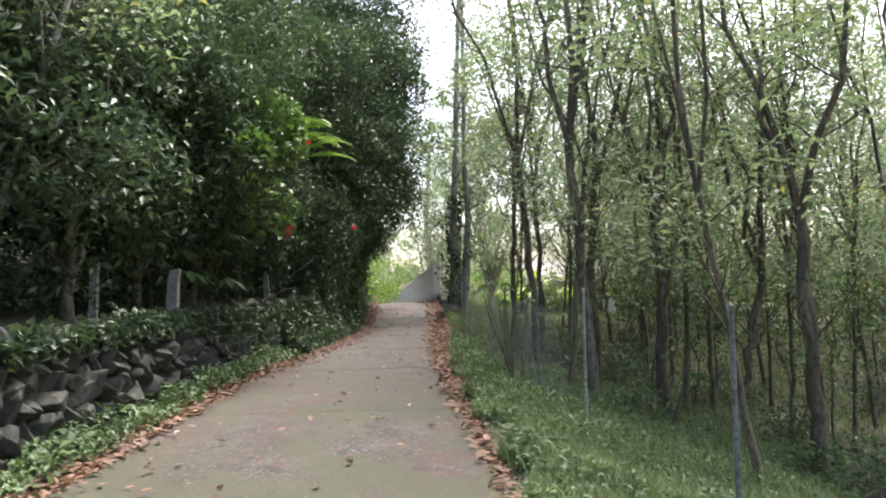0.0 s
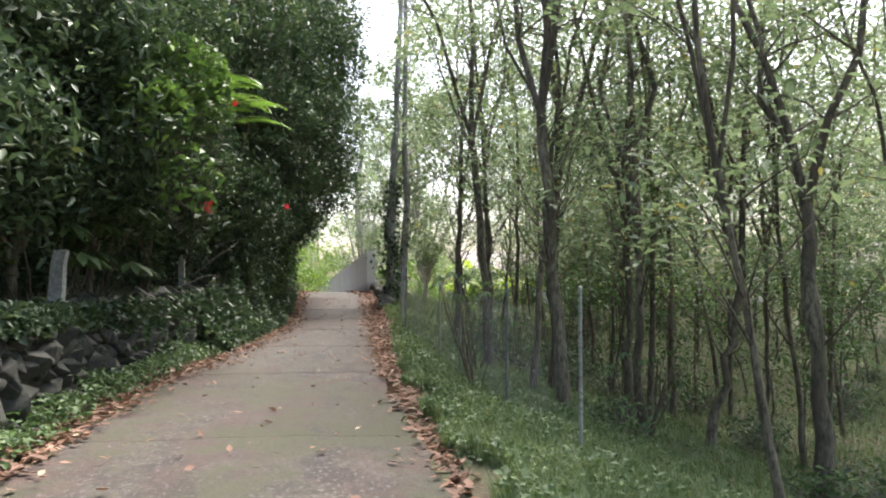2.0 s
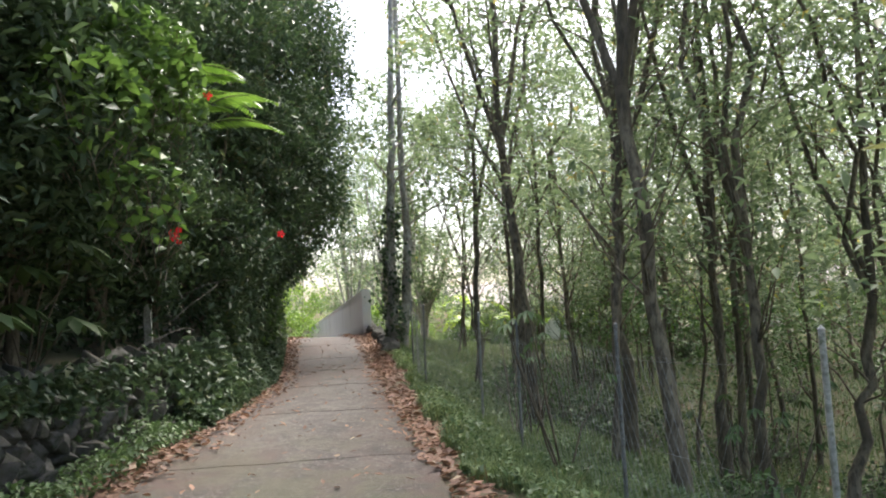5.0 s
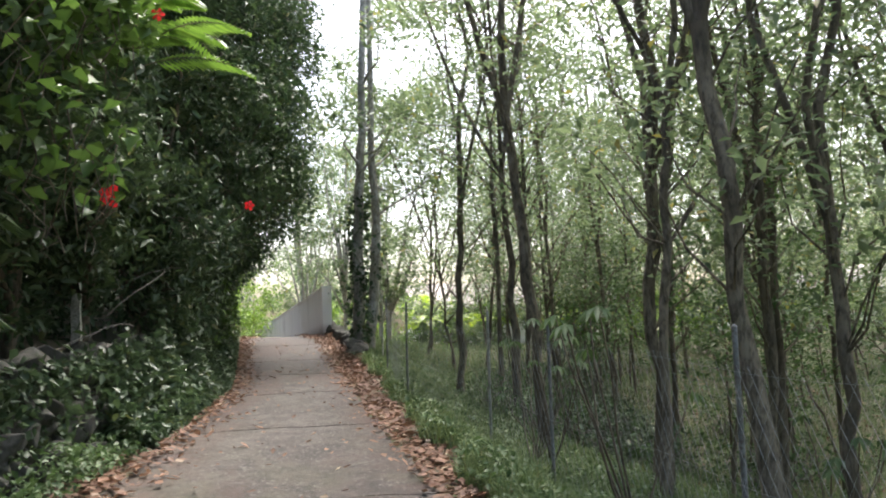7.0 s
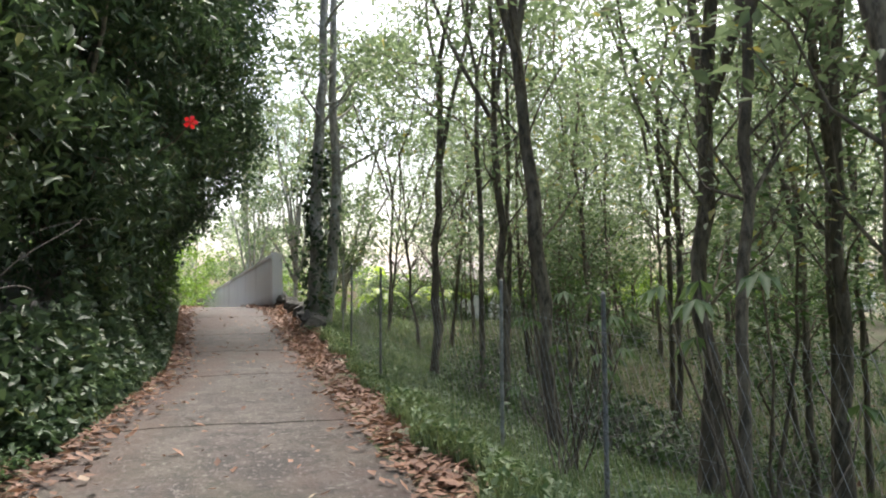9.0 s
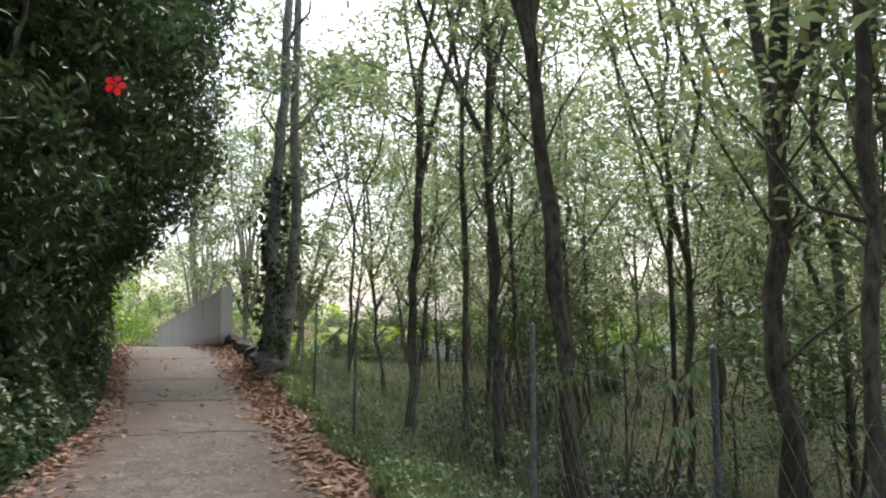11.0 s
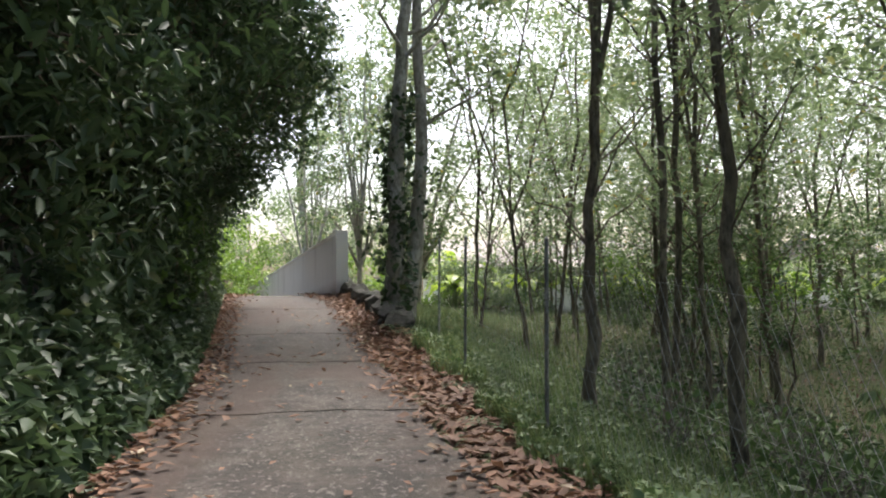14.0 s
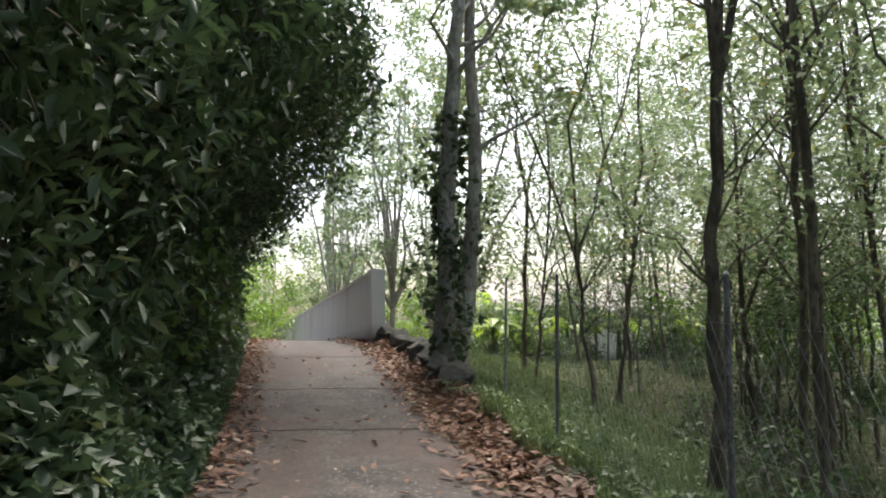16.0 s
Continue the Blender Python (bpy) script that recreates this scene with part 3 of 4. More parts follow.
# bright feathery branch and fresh climber over the wall
def feather_branch(x, y, z, heading, seed, length=1.5, count=9):
    rng = np.random.default_rng(seed)
    ob = thing("feathery_branch", "fresh green feathery fronds hanging out of the hedge", "foliage", "feathery fronds", (x, y, z))
    wood, crown = Mesh(), Mesh()
    for i in range(count):
        a = heading + rng.normal() * 0.5
        L = length * (0.6 + 0.5 * rng.random())
        t = np.linspace(0, 1, 9)
        start = rng.normal(size=3) * 0.25
        rib = start + np.stack([np.cos(a) * L * t, np.sin(a) * L * t, 0.35 * t - 0.75 * t * t * L * 0.6], 1)
        tube(wood, rib, np.linspace(0.008, 0.003, 9), 3)
        side = np.array([-math.sin(a), math.cos(a), 0.0])
        for p in np.linspace(0.12, 1, 22):
            c = np.array([np.interp(p, t, rib[:, q]) for q in range(3)])
            w = 0.3 * math.sin(math.pi * (0.15 + 0.8 * p)) * L / 1.2
            for s in (-1, 1):
                e = c + side * s * w + np.array([math.cos(a), math.sin(a), 0]) * w * 0.45 - [0, 0, 0.05]
                d = (e - c)
                n = np.array([math.cos(a), math.sin(a), 0]) * 0.026
                crown.add([c - n * 0.3, c + d * 0.5 + n, e, c + d * 0.5 - n], [(0, 1, 2), (0, 2, 3)])
    part("stalk", wood, BARK, ob)["kind"] = "stuff"
    part("frond_mass", crown, FROND, ob)["kind"] = "stuff"


feather_branch(-2.6, 14.5, 4.85, 0.25, 601, 1.15, 6)
feather_branch(-2.9, 14.2, 5.1, 0.0, 602, 0.9, 4)


def climber(x, y, z, radii, n, seed, label):
    rng = np.random.default_rng(seed)
    ob = thing("climber", label, "climbing plant", "climbers", (x, y, z))
    m, w = Mesh(), Mesh()
    pts = blob(rng, n, (0, 0, 0), radii, 0.75)
    leaves(m, rng, pts, 0.13, 0.09, 0.6, 0.3)
    for q in pts[:: max(1, n // 14)]:
        tube(w, bend(q * 0.5 - [0, 0, 0.6], q, rng, 5, 0.1), np.full(5, 0.006), 3)
    part("leaf_mass", m, VINE, ob)["kind"] = "stuff"
    part("vine", w, BARK, ob)


climber(-3.3, 13.3, 4.9, (0.95, 1.0, 0.55), 900, 610, "yellow-green climbing vine over the dark hedge")
climber(-2.75, 13.2, 4.45, (0.5, 0.7, 0.45), 480, 615, "yellow-green climbing vine over the dark hedge")
climber(-3.1, 12.0, 4.0, (0.5, 0.8, 0.5), 260, 611, "yellow-green climbing vine over the dark hedge")
climber(-2.75, 12.6, 3.2, (0.45, 0.8, 0.5), 160, 612, "yellow-green climbing vine over the dark hedge")
climber(-3.3, 29.0, 2.3, (0.5, 1.6, 0.9), 700, 613, "sunlit climbing vine beside the lane")
climber(-3.0, 25.0, 2.6, (0.4, 1.6, 1.0), 520, 614, "sunlit climbing vine beside the lane")


def flower(x, y, z, s=1.0):
    ob = thing("hibiscus_flower", "open red hibiscus flower on the hedge", "flower", "hibiscus flowers", (x, y, z))
    rng = np.random.default_rng(int(y * 100))
    petals = Mesh()
    for i in range(5):
        a = i * 1.257
        u = np.array([math.cos(a), -0.35, math.sin(a)])
        v = np.array([-math.sin(a), 0, math.cos(a)])
        c = u * 0.005
        petals.add([c, c + u * 0.05 * s + v * 0.035 * s, c + u * 0.085 * s + v * 0.02 * s + [0, 0.02, 0], c + u * 0.085 * s - v * 0.02 * s + [0, 0.02, 0], c + u * 0.05 * s - v * 0.035 * s], [(0, 1, 2, 3, 4)])
    part("petals", petals, PETAL, ob)
    st = Mesh()
    tube(st, [(0, 0.02, 0), (0, -0.04, 0), (0.01, -0.1, -0.02)], [0.006, 0.005, 0.009], 5)
    part("stamen", st, PETAL, ob)
    tw = Mesh()
    tube(tw, bend((0, 0.01, 0), (-0.25, 0.35, -0.15), rng, 4, 0.03), [0.005, 0.006, 0.007, 0.008], 4)
    part("stalk", tw, BARK, ob)


flower(-2.56, 13.0, 2.9, 1.0)
flower(-1.65, 14.6, 3.1, 0.5)
flower(-2.3, 13.4, 4.5, 0.6)


def big_leaf_plant(x, y, z, seed, count=9, size=0.42):
    """Large hand-shaped leaves on long stalks."""
    rng = np.random.default_rng(seed)
    ob = thing("palmate_plant", "broad-leaved plant with pale hand-shaped leaves", "plant", "broad-leaved plants", (x, y, z))
    for i in range(count):
        stalk, lv = Mesh(), Mesh()
        a = rng.random() * 6.28
        c = np.array([math.cos(a) * 0.5, math.sin(a) * 0.5, 0.5 + 0.9 * rng.random()])
        tube(stalk, bend((0, 0, -0.35), c, rng, 5, 0.04), np.linspace(0.012, 0.006, 5), 4)
        for q in range(6):
            b = a + (q - 2.5) * 0.62
            d = np.array([math.cos(b), math.sin(b), -0.45])
            s = np.array([-math.sin(b), math.cos(b), 0]) * size * 0.17
            L = size * (1 - 0.12 * abs(q - 2.5))
            lv.add([c, c + d * L * 0.35 + s * 0.7, c + d * L * 0.65 + s, c + d * L - [0, 0, 0.06], c + d * L * 0.65 - s, c + d * L * 0.35 - s * 0.7], [(0, 1, 2, 3), (0, 3, 4, 5)])
        part("stalk", stalk, BARK, ob)
        part("leaf", lv, WEED, ob)


for k, (x, y, dz) in enumerate([(-4.3, 12.4, 0.5), (-4.2, 13.4, 0.4), (-4.25, 11.4, 0.3)]):
    big_leaf_plant(x, y, float(ground_z(x, y)) + dz - 0.3, 640 + k)
for k, (x, y) in enumerate([(1.1, 12.2), (3.4, 13.2), (3.7, 12.9), (1.3, 15.3), (1.6, 15.6), (2.9, 18.2)]):
    big_leaf_plant(x, y, float(ground_z(x, y)) - 0.05 + 0.4, 660 + k, 6, 0.14)

# ---------------------------------------------------------------- fence posts above the rubble wall
def stone_post(x, y, h, lean, w=0.16):
    ob = thing("fence_post", "weathered pale concrete fence post", "post", "posts on the wall", (x, y, float(road_z(y)) + 0.7))
    m = Mesh()
    a = w / 2
    pts = []
    for k, z in enumerate((0, 0.4 * h + 0.3, 0.8 * h + 0.35, h + 0.4)):
        s = a * (1 - 0.06 * k)
        ox = lean * z + 0.01 * math.sin(k * 2.3)
        pts += [(ox - s, -s * 0.8, z), (ox + s, -s * 0.8, z + 0.01), (ox + s, s * 0.8, z), (ox - s, s * 0.8, z - 0.01)]
    m.add(pts, [(4 * k + s, 4 * k + (s + 1) % 4, 4 * k + 4 + (s + 1) % 4, 4 * k + 4 + s) for k in range(3) for s in range(4)] + [(12, 13, 14, 15)])
    part("shaft", m, POST, ob, flat=True)


stone_post(-3.9, 11.04, 0.62, 0.09)
stone_post(-4.0, 17.6, 0.66, 0.0, 0.12)
stone_post(-4.4, 9.7, 0.7, 0.05, 0.1)

# ---------------------------------------------------------------- wire fence on the plantation side
FX = lambda y: float(np.interp(y, [-4, 4.3, 8.65, 13, 16.6, 19.6, 22.0, 26, 33], [1.9, 1.72, 1.55, 1.2, 0.85, 0.53, 0.5, 0.8, 1.1]))
fence = thing("wire_fence", "grey chain-link fence on thin steel posts", "fence")
for k, y in enumerate([-4.0, 0.2, 4.65, 8.65, 11.2, 14.0, 15.7, 19.6, 22.6, 25.4]):
    m = Mesh()
    z = float(ground_z(FX(y), y))
    tube(m, [(FX(y), y, z - 0.2), (FX(y) + 0.01, y, z + 0.8), (FX(y) + 0.02, y, z + 1.62)], [0.019, 0.018, 0.017], 8)
    tube(m, [(FX(y) + 0.02, y, z + 1.62), (FX(y) + 0.02, y, z + 1.64)], [0.02, 0.001], 8)
    part("post", m, STEEL if k % 3 else POST, fence)
wires = Mesh()
step, H = 0.1, 1.35
for y in np.arange(9.5, 22.0, step):
    for s in (-1, 1):
        prev = None
        pts = []
        for q in range(5):
            yy = y + s * H * 0.55 * q / 4
            z = float(ground_z(FX(yy), yy))
            sag = 0.03 * math.sin(yy * 2.1)
            pts.append((FX(yy) + sag + 0.004 * s, yy, z + 0.05 + H * q / 4))
        tube(wires, pts, np.full(5, 0.0019 if s > 0 else 0.0009), 3)
for h in (0.06, 0.7, 1.36):
    yy = np.arange(9.5, 25, 0.5)
    tube(wires, [(FX(v) + 0.03 * math.sin(v * 2.1), v, float(ground_z(FX(v), v)) + h) for v in yy], np.full(len(yy), 0.0014), 3)
part("wire_mesh", wires, WIRE, fence)["kind"] = "stuff"

# ---------------------------------------------------------------- two tall trees by the far wall
def tall_tree(x, y, r, pts, seed, ivy, label):
    rng = np.random.default_rng(seed)
    z = float(ground_z(x, y))
    ob = thing("tall_tree", label, "tree", "tall trees", (x, y, z - 0.1))
    wood, crown = Mesh(), Mesh()
    pts = np.array(pts, float)
    tt = np.linspace(0, len(pts) - 1, 16)
    line = np.stack([np.interp(tt, np.arange(len(pts)), pts[:, q]) for q in range(3)], 1)
    tube(wood, line + rng.normal(size=line.shape) * 0.02, r * np.linspace(1.15, 0.45, 16), 10)
    for i in range(9):
        p = line[int(8 + 7 * i / 8)]
        a = rng.random() * 6.28
        q = p + np.array([math.cos(a) * 1.6, math.sin(a) * 1.6, 0.6 + rng.random()])
        tube(wood, bend(p, q, rng, 5, 0.12), np.linspace(r * 0.3, 0.01, 5), 5)
        leaves(crown, rng, blob(rng, 260, q, (0.9, 0.9, 0.6), 0.2), 0.2, 0.08, 0.5)
    part("trunk", wood, PALE_BARK, ob)
    part("crown", crown, LEAF, ob)
    if ivy:
        iv = Mesh()
        h = rng.random(750) * 4.0 + 0.3
        a = rng.random(750) * 6.28
        rad = r + 0.05 + 0.5 * rng.random(750) ** 2 * (1 + np.sin(h * 3.1 + a)) * np.sin(np.pi * np.clip(h / 4.6, 0, 1))
        base = np.stack([np.interp(h, line[:, 2], line[:, q]) for q in range(2)], 1)
        leaves(iv, rng, np.stack([base[:, 0] + np.cos(a) * rad, base[:, 1] + np.sin(a) * rad, h], 1), 0.15, 0.1, 0.3)
        part("ivy", iv, SHRUB, ob, "dark ivy climbing the trunk")


tall_tree(0.42, 28.0, 0.16, [(0, 0, 0), (0.03, 0, 3.2), (0.2, 0, 6), (0.5, 0.2, 13)], 701, True, "tall pale-barked tree wrapped in ivy")
tall_tree(0.73, 28.5, 0.15, [(0, 0, 0), (0.17, 0, 2.1), (0.3, 0, 3.5), (0.2, 0, 6.2), (0.3, 0.3, 13)], 702, False, "tall slanting pale-barked tree on the bank")
tall_tree(-1.0, 62.0, 0.3, [(0, 0, 0), (0.3, 0.1, 4), (-0.2, 0.1, 8), (0.2, 0.3, 14)], 703, False, "distant pale-barked tree at the end of the lane")


# ---------------------------------------------------------------- banana plants and houses behind the plantation
def banana_plant(x, y, h, seed):
    rng = np.random.default_rng(seed)
    z = float(ground_z(x, y))
    ob = thing("banana_plant", "bright yellow-green banana plant with torn leaves", "plant", "banana plants", (x, y, z - 0.05))
    st = Mesh()
    tube(st, [(0, 0, 0), (0.03, 0, h * 0.3), (0, 0, h * 0.55)], [0.13, 0.1, 0.06], 9)
    part("stem", st, WEED, ob)
    for i in range(8):
        a = i * 0.785 + rng.normal() * 0.25
        L = h * (0.5 + 0.2 * rng.random())
        rise = 0.95 * (0.5 + 0.6 * rng.random())
        lf = Mesh()
        t = np.linspace(0, 1, 10)
        rib = np.stack([np.cos(a) * L * t, np.sin(a) * L * t, h * 0.5 + L * (rise * t - 0.95 * t * t)], 1)
        side = np.array([-math.sin(a), math.cos(a), 0])
        w = 0.3 * np.sin(np.pi * np.clip(0.1 + 0.9 * t, 0, 1)) + 0.01
        for s in (-1, 1):
            for q in range(9):
                c0, c1 = rib[q], rib[q + 1] * 0.94 + rib[q] * 0.06
                dz = np.array([0, 0, -0.25 * rng.random()])
                lf.add([c0, c1, c1 + side * s * w[q + 1] + dz * w[q + 1], c0 + side * s * w[q] + dz * w[q]], [(0, 1, 2, 3)])
        part("leaf", lf, BANANA, ob)


for k, (x, y, h) in enumerate([(6.3, 51.0, 5.0), (4.6, 43.0, 2.4), (8.0, 45.0, 2.6), (10.5, 46.0, 3.0), (13.5, 47.0, 2.8), (16.0, 45.0, 3.2), (19.0, 44.0, 2.8), (22.0, 40.0, 3.0), (7.0, 48.0, 3.0), (25.0, 36.0, 3.0), (12.0, 44.0, 2.6)]):
    banana_plant(x, y, h, 720 + k)


def house(x, y, w, d, h, seed):
    z = float(ground_z(x, y)) - 0.3
    ob = thing("house", "whitewashed single-storey house with tiled roof behind trees", "house", "houses", (x, y, z))
    m = Mesh()
    box(m, -w / 2, -d / 2, 0, w / 2, d / 2, h)
    part("wall", m, PLASTER, ob, flat=True)
    r = Mesh()
    r.add([(-w / 2 - 0.5, -d / 2 - 0.6, h - 0.05), (w / 2 + 0.5, -d / 2 - 0.6, h - 0.05), (w / 2 + 0.5, d / 2 + 0.6, h - 0.05), (-w / 2 - 0.5, d / 2 + 0.6, h - 0.05), (-w / 2 - 0.5, 0, h + 1.6), (w / 2 + 0.5, 0, h + 1.6)], [(0, 1, 5, 4), (2, 3, 4, 5)])
    r.add([(-w / 2 - 0.5, -d / 2 - 0.6, h - 0.05), (-w / 2 - 0.5, d / 2 + 0.6, h - 0.05), (-w / 2 - 0.5, 0, h + 1.6), (w / 2 + 0.5, -d / 2 - 0.6, h - 0.05), (w / 2 + 0.5, d / 2 + 0.6, h - 0.05), (w / 2 + 0.5, 0, h + 1.6)], [(0, 2, 1), (3, 4, 5)])
    part("roof", r, ROOF, ob, flat=True)
    for wx in (-w * 0.3, w * 0.25):
        f = Mesh()
        box(f, wx - 0.6, -d / 2 - 0.03, 1.0, wx + 0.6, -d / 2 + 0.02, 2.1)
        win = part("window", f, POST, ob, flat=True)
        p = Mesh()
        box(p, wx - 0.5, -d / 2 - 0.045, 1.1, wx + 0.5, -d / 2 - 0.034, 2.0)
        part("pane", p, GLASS, win, flat=True)


house(12.5, 56.0, 13, 6, 3.0, 1)
house(30.0, 50.0, 10, 6, 3.0, 2)

# ---------------------------------------------------------------- undergrowth, grass and litter
ur = np.random.default_rng(31)


def scatter(name, label, category, material, n, place, length, width, up, droop, hgt, seed):
    rng = np.random.default_rng(seed)
    x, y = place(rng, n)
    z = ground_z(x, y)
    pts = np.stack([x, y, z + hgt(rng, n, x, y)], 1)
    m = Mesh()
    leaves(m, rng, pts, length, width, up, droop)
    return tagged(part(name, m, material), label, category, kind="stuff")


def verge_right(rng, n):
    y = rng.random(n) ** 1.25 * 27 - 1.5
    return road_right(y) + np.interp(y, [0, 12, 20], [0.22, 0.3, 0.55]) + 0.22 * np.sin(y * 2.7) * np.sin(y * 0.9 + 1) + np.abs(rng.normal(size=n)) * 1.4, y


def verge_left(rng, n):
    y = rng.random(n) * 15 + 2
    return road_left(y) - 0.12 - 0.55 * rng.random(n) ** 0.8, y


def patchy(x, y):
    return 0.5 + 0.5 * np.sin(x * 2.3 + 1.7 * np.sin(y * 1.1)) * np.sin(y * 1.9 + x)


scatter("weeds", "low green broad-leaved weeds on the verge", "weeds", WEED, 34000, verge_right, 0.075, 0.045, 0.75, 0.0, lambda r, n, x, y: 0.02 + r.random(n) * (0.08 + 0.22 * patchy(x, y)), 801)
scatter("weeds", "low green weeds at the foot of the wall", "weeds", WEED, 5200, verge_left, 0.08, 0.045, 0.7, 0.0, lambda r, n, x, y: 0.03 + r.random(n) * (0.1 + 0.3 * patchy(x, y)), 802)


def wall_plants(rng, n):
    y = rng.random(n) ** 0.7 * 24 + 3
    return road_left(y) - 0.62 - 0.35 * rng.random(n), y


def wall_height(rng, n, x, y):
    # more of the wall is overgrown further up the lane
    h = 1.0 - rng.random(n) ** 1.5 * 1.05 * smooth(10, 17, y) + rng.normal(size=n) * 0.07
    return h - (ground_z(x, y) - road_z(y))


scatter("wall_creeper", "dark creeper hanging over the rubble wall", "creeper", SHRUB, 26000, wall_plants, 0.11, 0.065, 0.4, 0.3, wall_height, 803)


def skirt(rng, n):
    y = rng.random(n) * 22 + 16
    return road_left(y) - 0.05 - 0.6 * rng.random(n), y


scatter("hedge_foot", "dark leafy growth at the foot of the hedge", "undergrowth", SHRUB, 26000, skirt, 0.14, 0.07, 0.5, 0.2, lambda r, n, x, y: r.random(n) ** 1.3 * (0.12 + 2.2 * np.clip(road_left(y) - x, 0, 0.7) * (0.3 + patchy(x * 1.5, y * 0.9))), 804)


def grass(n, seed, place, h0, h1, name="grass"):
    rng = np.random.default_rng(seed)
    x, y = place(rng, n)
    z = ground_z(x, y)
    h = h0 + (h1 - h0) * rng.random(n) * (0.4 + 0.6 * patchy(x, y))
    a = rng.random(n) * 6.28
    lean = (0.2 + 0.5 * rng.random(n)) * h
    w = 0.004 + 0.004 * rng.random(n)
    dx, dy = np.cos(a), np.sin(a)
    base = np.stack([x, y, z - 0.01], 1)
    side = np.stack([-dy * w, dx * w, 0 * w], 1)
    mid = base + np.stack([dx * lean * 0.3, dy * lean * 0.3, h * 0.6], 1)
    tip = base + np.stack([dx * lean, dy * lean, h], 1)
    k = np.arange(n)[:, None] * 5
    m = Mesh()
    m.add(np.stack([base - side, base + side, mid + side * 0.8, mid - side * 0.8, tip], 1), np.concatenate([k + [0, 1, 2], k + [0, 2, 3], k + [3, 2, 4]]))
    return tagged(part(name, m, GRASS), "thin green grass among the trees", "grass", kind="stuff")


grass(60000, 811, verge_right, 0.1, 0.38)


def floor_right(rng, n):
    y = rng.random(n) * 40 + 1
    x = road_right(y) + 0.8 + rng.random(n) ** 1.4 * (4 + 0.5 * y)
    return x, y


grass(85000, 812, floor_right, 0.1, 0.42)
scatter("undergrowth", "low weeds on the plantation floor", "undergrowth", WEED, 42000, floor_right, 0.1, 0.05, 0.7, 0.0, lambda r, n, x, y: 0.02 + r.random(n) * 0.2 * patchy(x, y), 813)
scatter("fallen_leaves", "dry leaves on the plantation floor", "leaf litter", DRY, 8000, floor_right, 0.12, 0.06, 0.92, 0.0, lambda r, n, x, y: 0.02 + r.random(n) * 0.03, 814)


# small ferny plants along the bank
def fern(x, y, s, seed):
    rng = np.random.default_rng(seed)
    ob = thing("fern", "small dark green fern on the leafy bank", "fern", "ferns", (x, y, float(ground_z(x, y)) - 0.02))
    for i in range(7):
        a = i * 0.9 + rng.normal() * 0.2
        m = Mesh()
        t = np.linspace(0, 1, 8)
        L = s * (0.8 + 0.4 * rng.random())
        rib = np.stack([np.cos(a) * L * t, np.sin(a) * L * t, L * (0.9 * t - 0.75 * t * t)], 1)
        side = np.array([-math.sin(a), math.cos(a), 0.0])
        for q in range(1, 8):
            w = 0.32 * L * math.sin(math.pi * (0.15 + 0.8 * t[q]))
            for g in (-1, 1):
                e = rib[q] + side * g * w
                n = (rib[q] - rib[q - 1]) * 0.36
                m.add([rib[q] - n, rib[q] + side * g * w * 0.5 + n * 0.5, e, rib[q] + side * g * w * 0.4 - n], [(0, 1, 2, 3)])
        part("frond", m, WEED if seed % 2 else SHRUB, ob)


for k in range(46):
    y = 7 + 21 * ur.random()
    x = float(road_right(y)) + 0.45 + 1.1 * ur.random()
    fern(x, y, 0.22 + 0.2 * ur.random(), 3000 + k)
for k in range(18):
    y = 14 + 12 * ur.random()
    fern(float(road_left(y)) - 0.15 - 0.25 * ur.random(), y, 0.25 + 0.2 * ur.random(), 3100 + k)


# scrub of dry twigs and leaves between the trees
def scrub(x, y, s, seed):
    rng = np.random.default_rng(seed)
    z = float(ground_z(x, y))
    ob = thing("scrub", "tangle of grey twigs and sparse leaves", "shrub", "scrub", (x, y, z - 0.03))
    w, m = Mesh(), Mesh()
    for i in range(44):
        a = rng.random() * 6.28
        q = np.array([math.cos(a) * s * rng.random(), math.sin(a) * s * rng.random(), s * (0.4 + 0.7 * rng.random())])
        b = np.array([rng.normal() * 0.2 * s, rng.normal() * 0.2 * s, 0])
        tube(w, bend(b, q, rng, 4, 0.06), np.linspace(0.009, 0.003, 4), 3)
    leaves(m, rng, blob(rng, 260, (0, 0, s * 0.55), (s * 0.9, s * 0.9, s * 0.5), 0.2), 0.11, 0.05)
    part("twig_tangle", w, GREY_TWIG, ob)["kind"] = "stuff"
    part("foliage", m, WEED if seed % 3 else SHRUB, ob)


for k in range(46):
    y = 9 + 36 * ur.random()
    x = 3.0 + (5 + 0.5 * y) * ur.random()
    scrub(x, y, 0.5 + 0.6 * ur.random(), 830 + k)
for k, (x, y) in enumerate([(3.6, 19.0), (4.3, 20.6), (3.4, 21.2), (4.8, 22.5), (3.9, 25.5), (2.6, 18.6), (2.9, 19.6), (3.3, 17.9), (2.4, 21.0), (3.0, 23.2), (4.0, 18.2), (5.2, 19.6)]):
    scrub(x, y, 0.85, 890 + k)


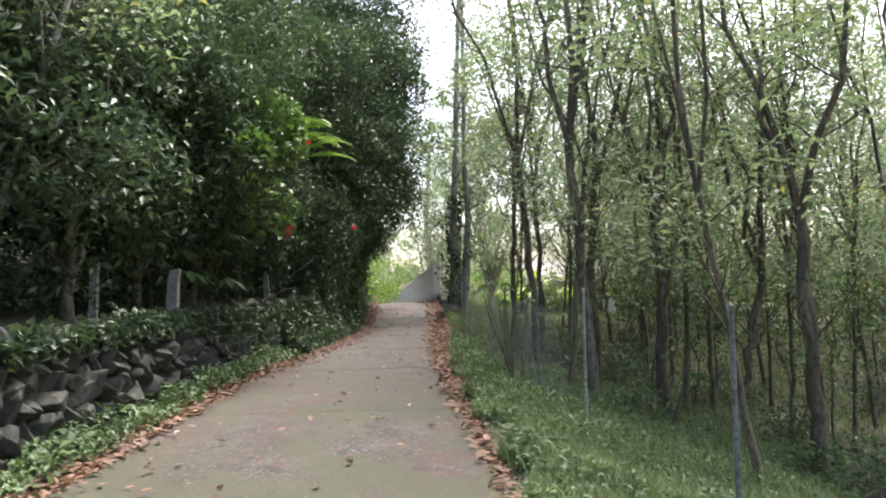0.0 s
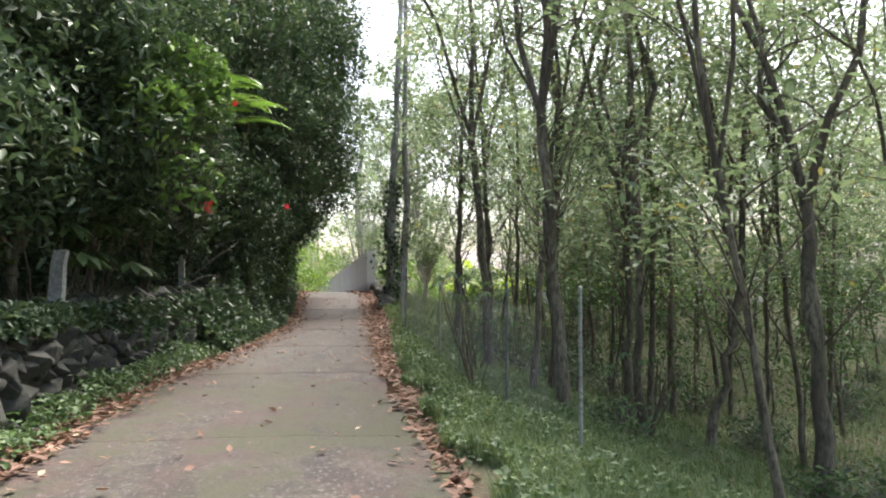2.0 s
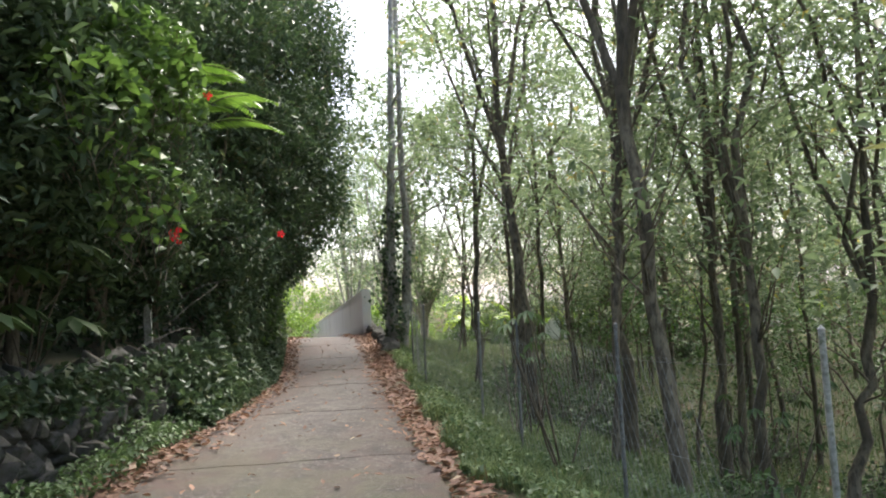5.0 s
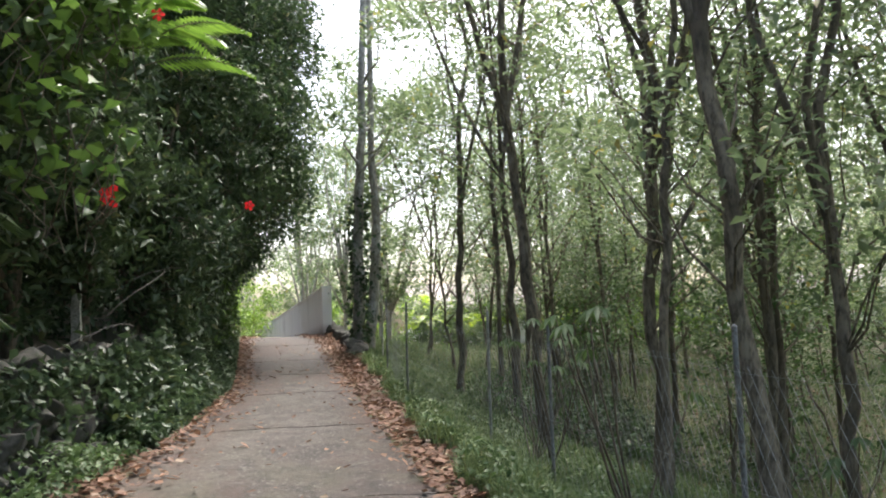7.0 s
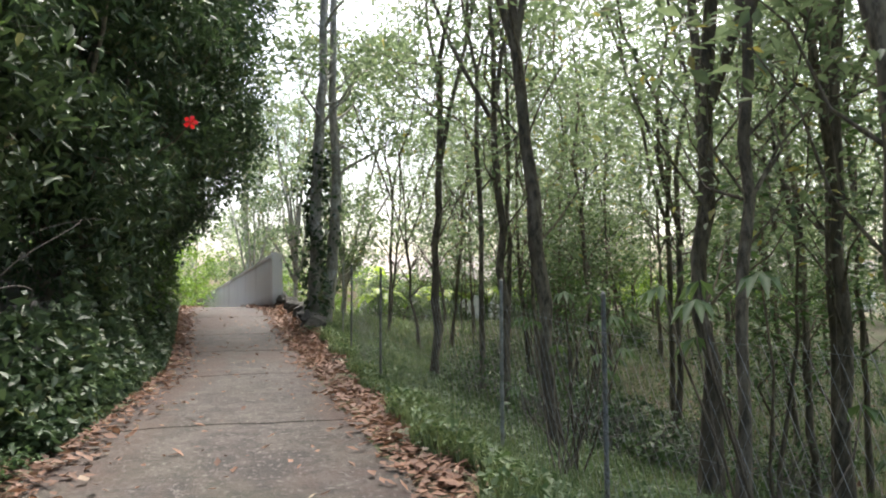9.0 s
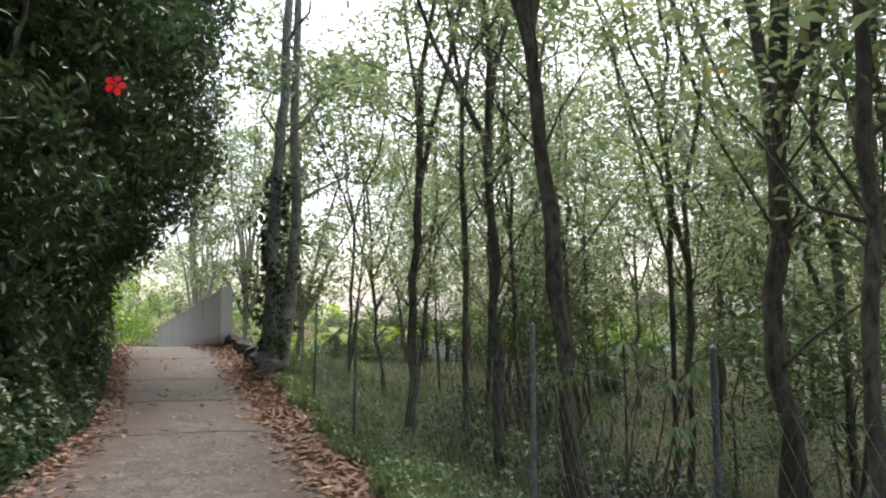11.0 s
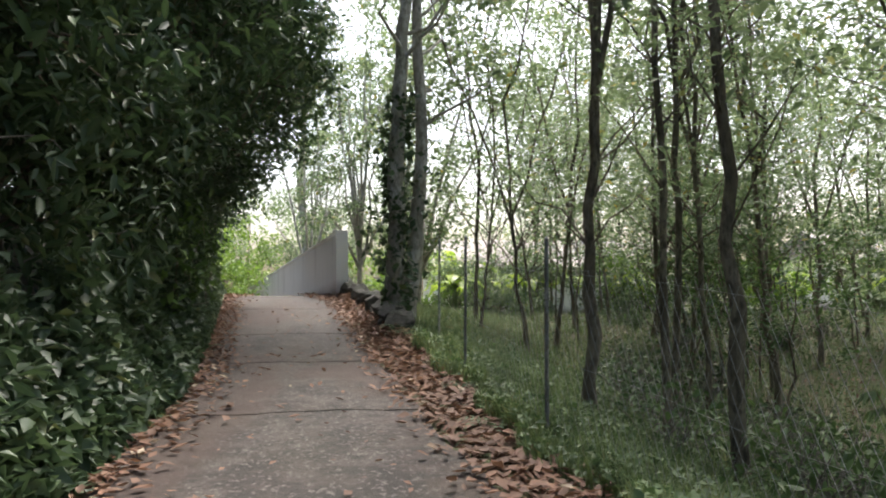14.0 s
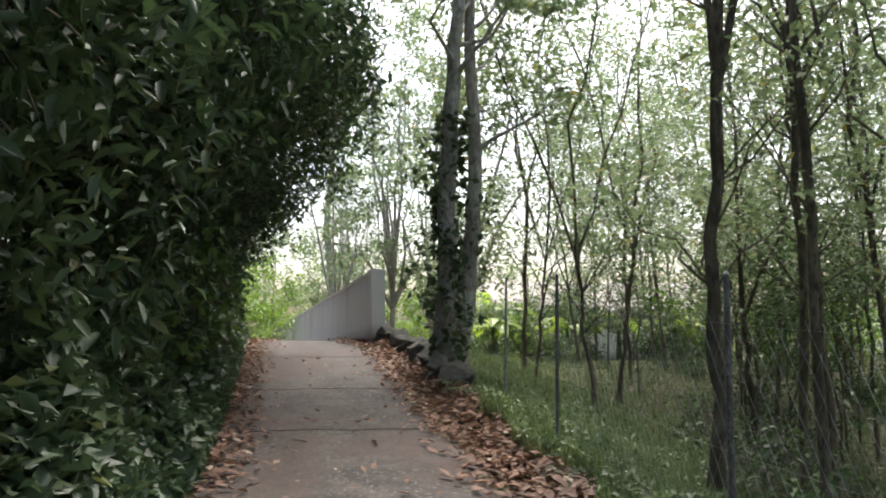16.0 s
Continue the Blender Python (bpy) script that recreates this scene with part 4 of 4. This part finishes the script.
def litter(n, seed, place, length=0.13):
    rng = np.random.default_rng(seed)
    x, y = place(rng, n)
    z = np.maximum(ground_z(x, y), np.where((x > road_left(y)) & (x < road_right(y)), road_z(y) + 0.012, -9)) + 0.012 + rng.random(n) ** 2 * 0.05
    m = Mesh()
    d = rng.random(n) * 6.28
    tilt = rng.normal(size=(n, 2)) * 0.25
    L = length * (0.5 + 0.8 * rng.random(n))
    W = L * (0.4 + 0.25 * rng.random(n))
    u = np.stack([np.cos(d), np.sin(d), tilt[:, 0]], 1)
    v = np.stack([-np.sin(d), np.cos(d), tilt[:, 1]], 1)
    c = np.stack([x, y, z], 1)
    up = np.array([0, 0, 1.0])
    curl = (0.05 + 0.3 * rng.random(n))[:, None] * W[:, None]
    a, b = c - u * L[:, None] / 2 + up * curl * 0.5, c + u * L[:, None] / 2 + up * curl * 0.6
    p, q = c + v * W[:, None] / 2 + up * curl, c - v * W[:, None] / 2 + up * curl
    o = c
    k = np.arange(n)[:, None] * 5
    m.add(np.stack([a, p, b, q, o], 1), np.concatenate([k + [0, 4, 1], k + [4, 2, 1], k + [0, 3, 4], k + [4, 3, 2]]))
    return tagged(part("fallen_leaves", m, DRY), "curled brown fallen leaves along the lane", "leaf litter", kind="stuff")


def edge_left(rng, n):
    y = rng.random(n) ** 0.7 * 36 + 2.5
    wide = np.interp(y, [0, 10, 16, 24, 40], [0.2, 0.2, 0.36, 0.34, 0.4])
    return road_left(y) - 0.2 + rng.normal(size=n) * wide * 0.75, y


def edge_right(rng, n):
    y = rng.random(n) ** 0.5 * 34 + 2.5
    wide = np.interp(y, [0, 10, 16, 24, 40], [0.06, 0.09, 0.16, 0.24, 0.3])
    return road_right(y) + wide * 1.1 + rng.normal(size=n) * wide * 0.9, y


def on_road(rng, n):
    y = rng.random(n) * 28 + 3
    return road_left(y) + (road_right(y) - road_left(y)) * rng.random(n) ** 1.5, y


litter(12000, 821, edge_left, 0.105)
litter(8500, 822, edge_right, 0.105)


def bank(rng, n):
    y = 13 + rng.random(n) * 20
    return road_right(y) + 0.2 + rng.random(n) * 0.75, y


litter(4200, 824, bank, 0.105)
# bare stems and vines that stick out of the hedge
for k in range(9):
    rng = np.random.default_rng(2100 + k)
    y = 14.5 + 9 * rng.random()
    x = float(road_left(y)) - 0.75
    z = float(road_z(y)) + 1.0 + 2.6 * rng.random()
    ob = thing("bare_stem", "thin pale bare stem hanging out of the hedge", "stem", "bare stems", (x, y, z))
    m = Mesh()
    L = 0.7 + 0.9 * rng.random()
    t = np.linspace(0, 1, 9)
    sgn = -1 if rng.random() < 0.6 else 1
    tube(m, np.stack([-0.3 + 0.62 * np.sin(t * 2.2), sgn * L * t, L * (0.8 * t - 0.7 * t * t) + (L * 0.5 * t if k % 2 else 0)], 1) + rng.normal(size=(9, 3)) * 0.015, np.linspace(0.009, 0.004, 9), 5)
    part("stem", m, GREY_TWIG, ob)
litter(420, 823, on_road, 0.09)

# ---------------------------------------------------------------- far woods that close the view
fr = np.random.default_rng(41)
woods, far_wood = Mesh(), Mesh()
for k in range(104):
    a = radians(30 + 110 * fr.random()) if k % 4 else radians(fr.random() * 360)
    d = 62 + 35 * fr.random()
    x, y = math.cos(a) * d, 18 + math.sin(a) * d
    if abs(x + 3) < 4 and y > 0 or (55 < math.degrees(a) < 86 and k % 3):
        continue
    z = float(ground_z(x, y))
    h = 5 + 6 * fr.random()
    tube(far_wood, [(x, y, z - 0.3), (x + fr.normal() * 0.3, y, z + h * 0.7)], [0.2, 0.08], 5)
    for q in range(5):
        c = (x + fr.normal() * 1.6, y + fr.normal() * 1.6, z + h * (0.15 + 0.2 * q))
        leaves(woods, fr, blob(fr, 230, c, (2.0, 2.0, 1.4), 0.3), 0.42, 0.2, 0.5)
w = tagged(part("far_woods", woods, LEAF), "distant green trees closing the view", "woods", kind="stuff")
w = tagged(part("far_stems", far_wood, BARK), "distant stems of the far woods", "woods", kind="stuff")
for k, (x, y, s) in enumerate([(-5.0, 50.0, 1.4), (-6.5, 54.0, 1.8), (-3.5, 66.0, 2.2), (-7.5, 60.0, 2.4), (2.5, 52.0, 1.6), (-5.6, 47.0, 2.2), (-8.2, 50.0, 2.8), (-4.0, 57.0, 2.8), (-10.0, 56.0, 3.0), (-12.5, 62.0, 3.4)]):
    blobs = [(fr.normal() * s * 0.5, fr.normal() * s * 0.5, 0.6 + s * 0.5 * q, s * 0.8, s * 0.8, s * 0.6) for q in range(4)]
    shrub_tree("sunlit_bush", x, y, blobs, 3500, 760 + k, FRESH, 0.2, "bright yellow-green bush at the end of the lane", 0.05, "bushes at the end")

for k, (x, y, h, n) in enumerate([(2.3, 37.0, 10.0, 7000), (0.9, 42.0, 13.0, 7500), (-0.8, 50.0, 12.0, 7000), (3.0, 47.0, 13.0, 7000), (-8.2, 46.0, 11.0, 8000), (-9.5, 53.0, 12.0, 8000), (-7.0, 66.0, 13.0, 7000), (0.5, 60.0, 14.0, 7000)]):
    blobs = [(fr.normal() * 1.2, fr.normal() * 1.2, h * (0.22 + 0.065 * q), 1.3, 1.3, 0.9) for q in range(12)]
    shrub_tree("lane_tree", x, y, blobs, int(n * 0.8), 790 + k, LEAF, 0.17, "light green broadleaf tree near the boundary wall", 0.09, "trees near the wall", PALE_BARK, 0.15)

for k in range(20):
    x = 4.5 + 1.25 * k + fr.normal() * 0.5
    y = 47.5 - 0.28 * k + fr.normal() * 1.5
    s = 0.9 + 0.6 * fr.random()
    blobs = [(fr.normal() * s * 0.6, fr.normal() * s * 0.6, 0.4 + s * 0.45 * q, s * 0.8, s * 0.8, s * 0.6) for q in range(4)]
    shrub_tree("sunlit_bush", x, y, blobs, 1700, 1760 + k, LEAF if k % 3 else FRESH, 0.2, "bright yellow-green bush behind the plantation", 0.05, "bushes behind the plantation", None, 0.15)
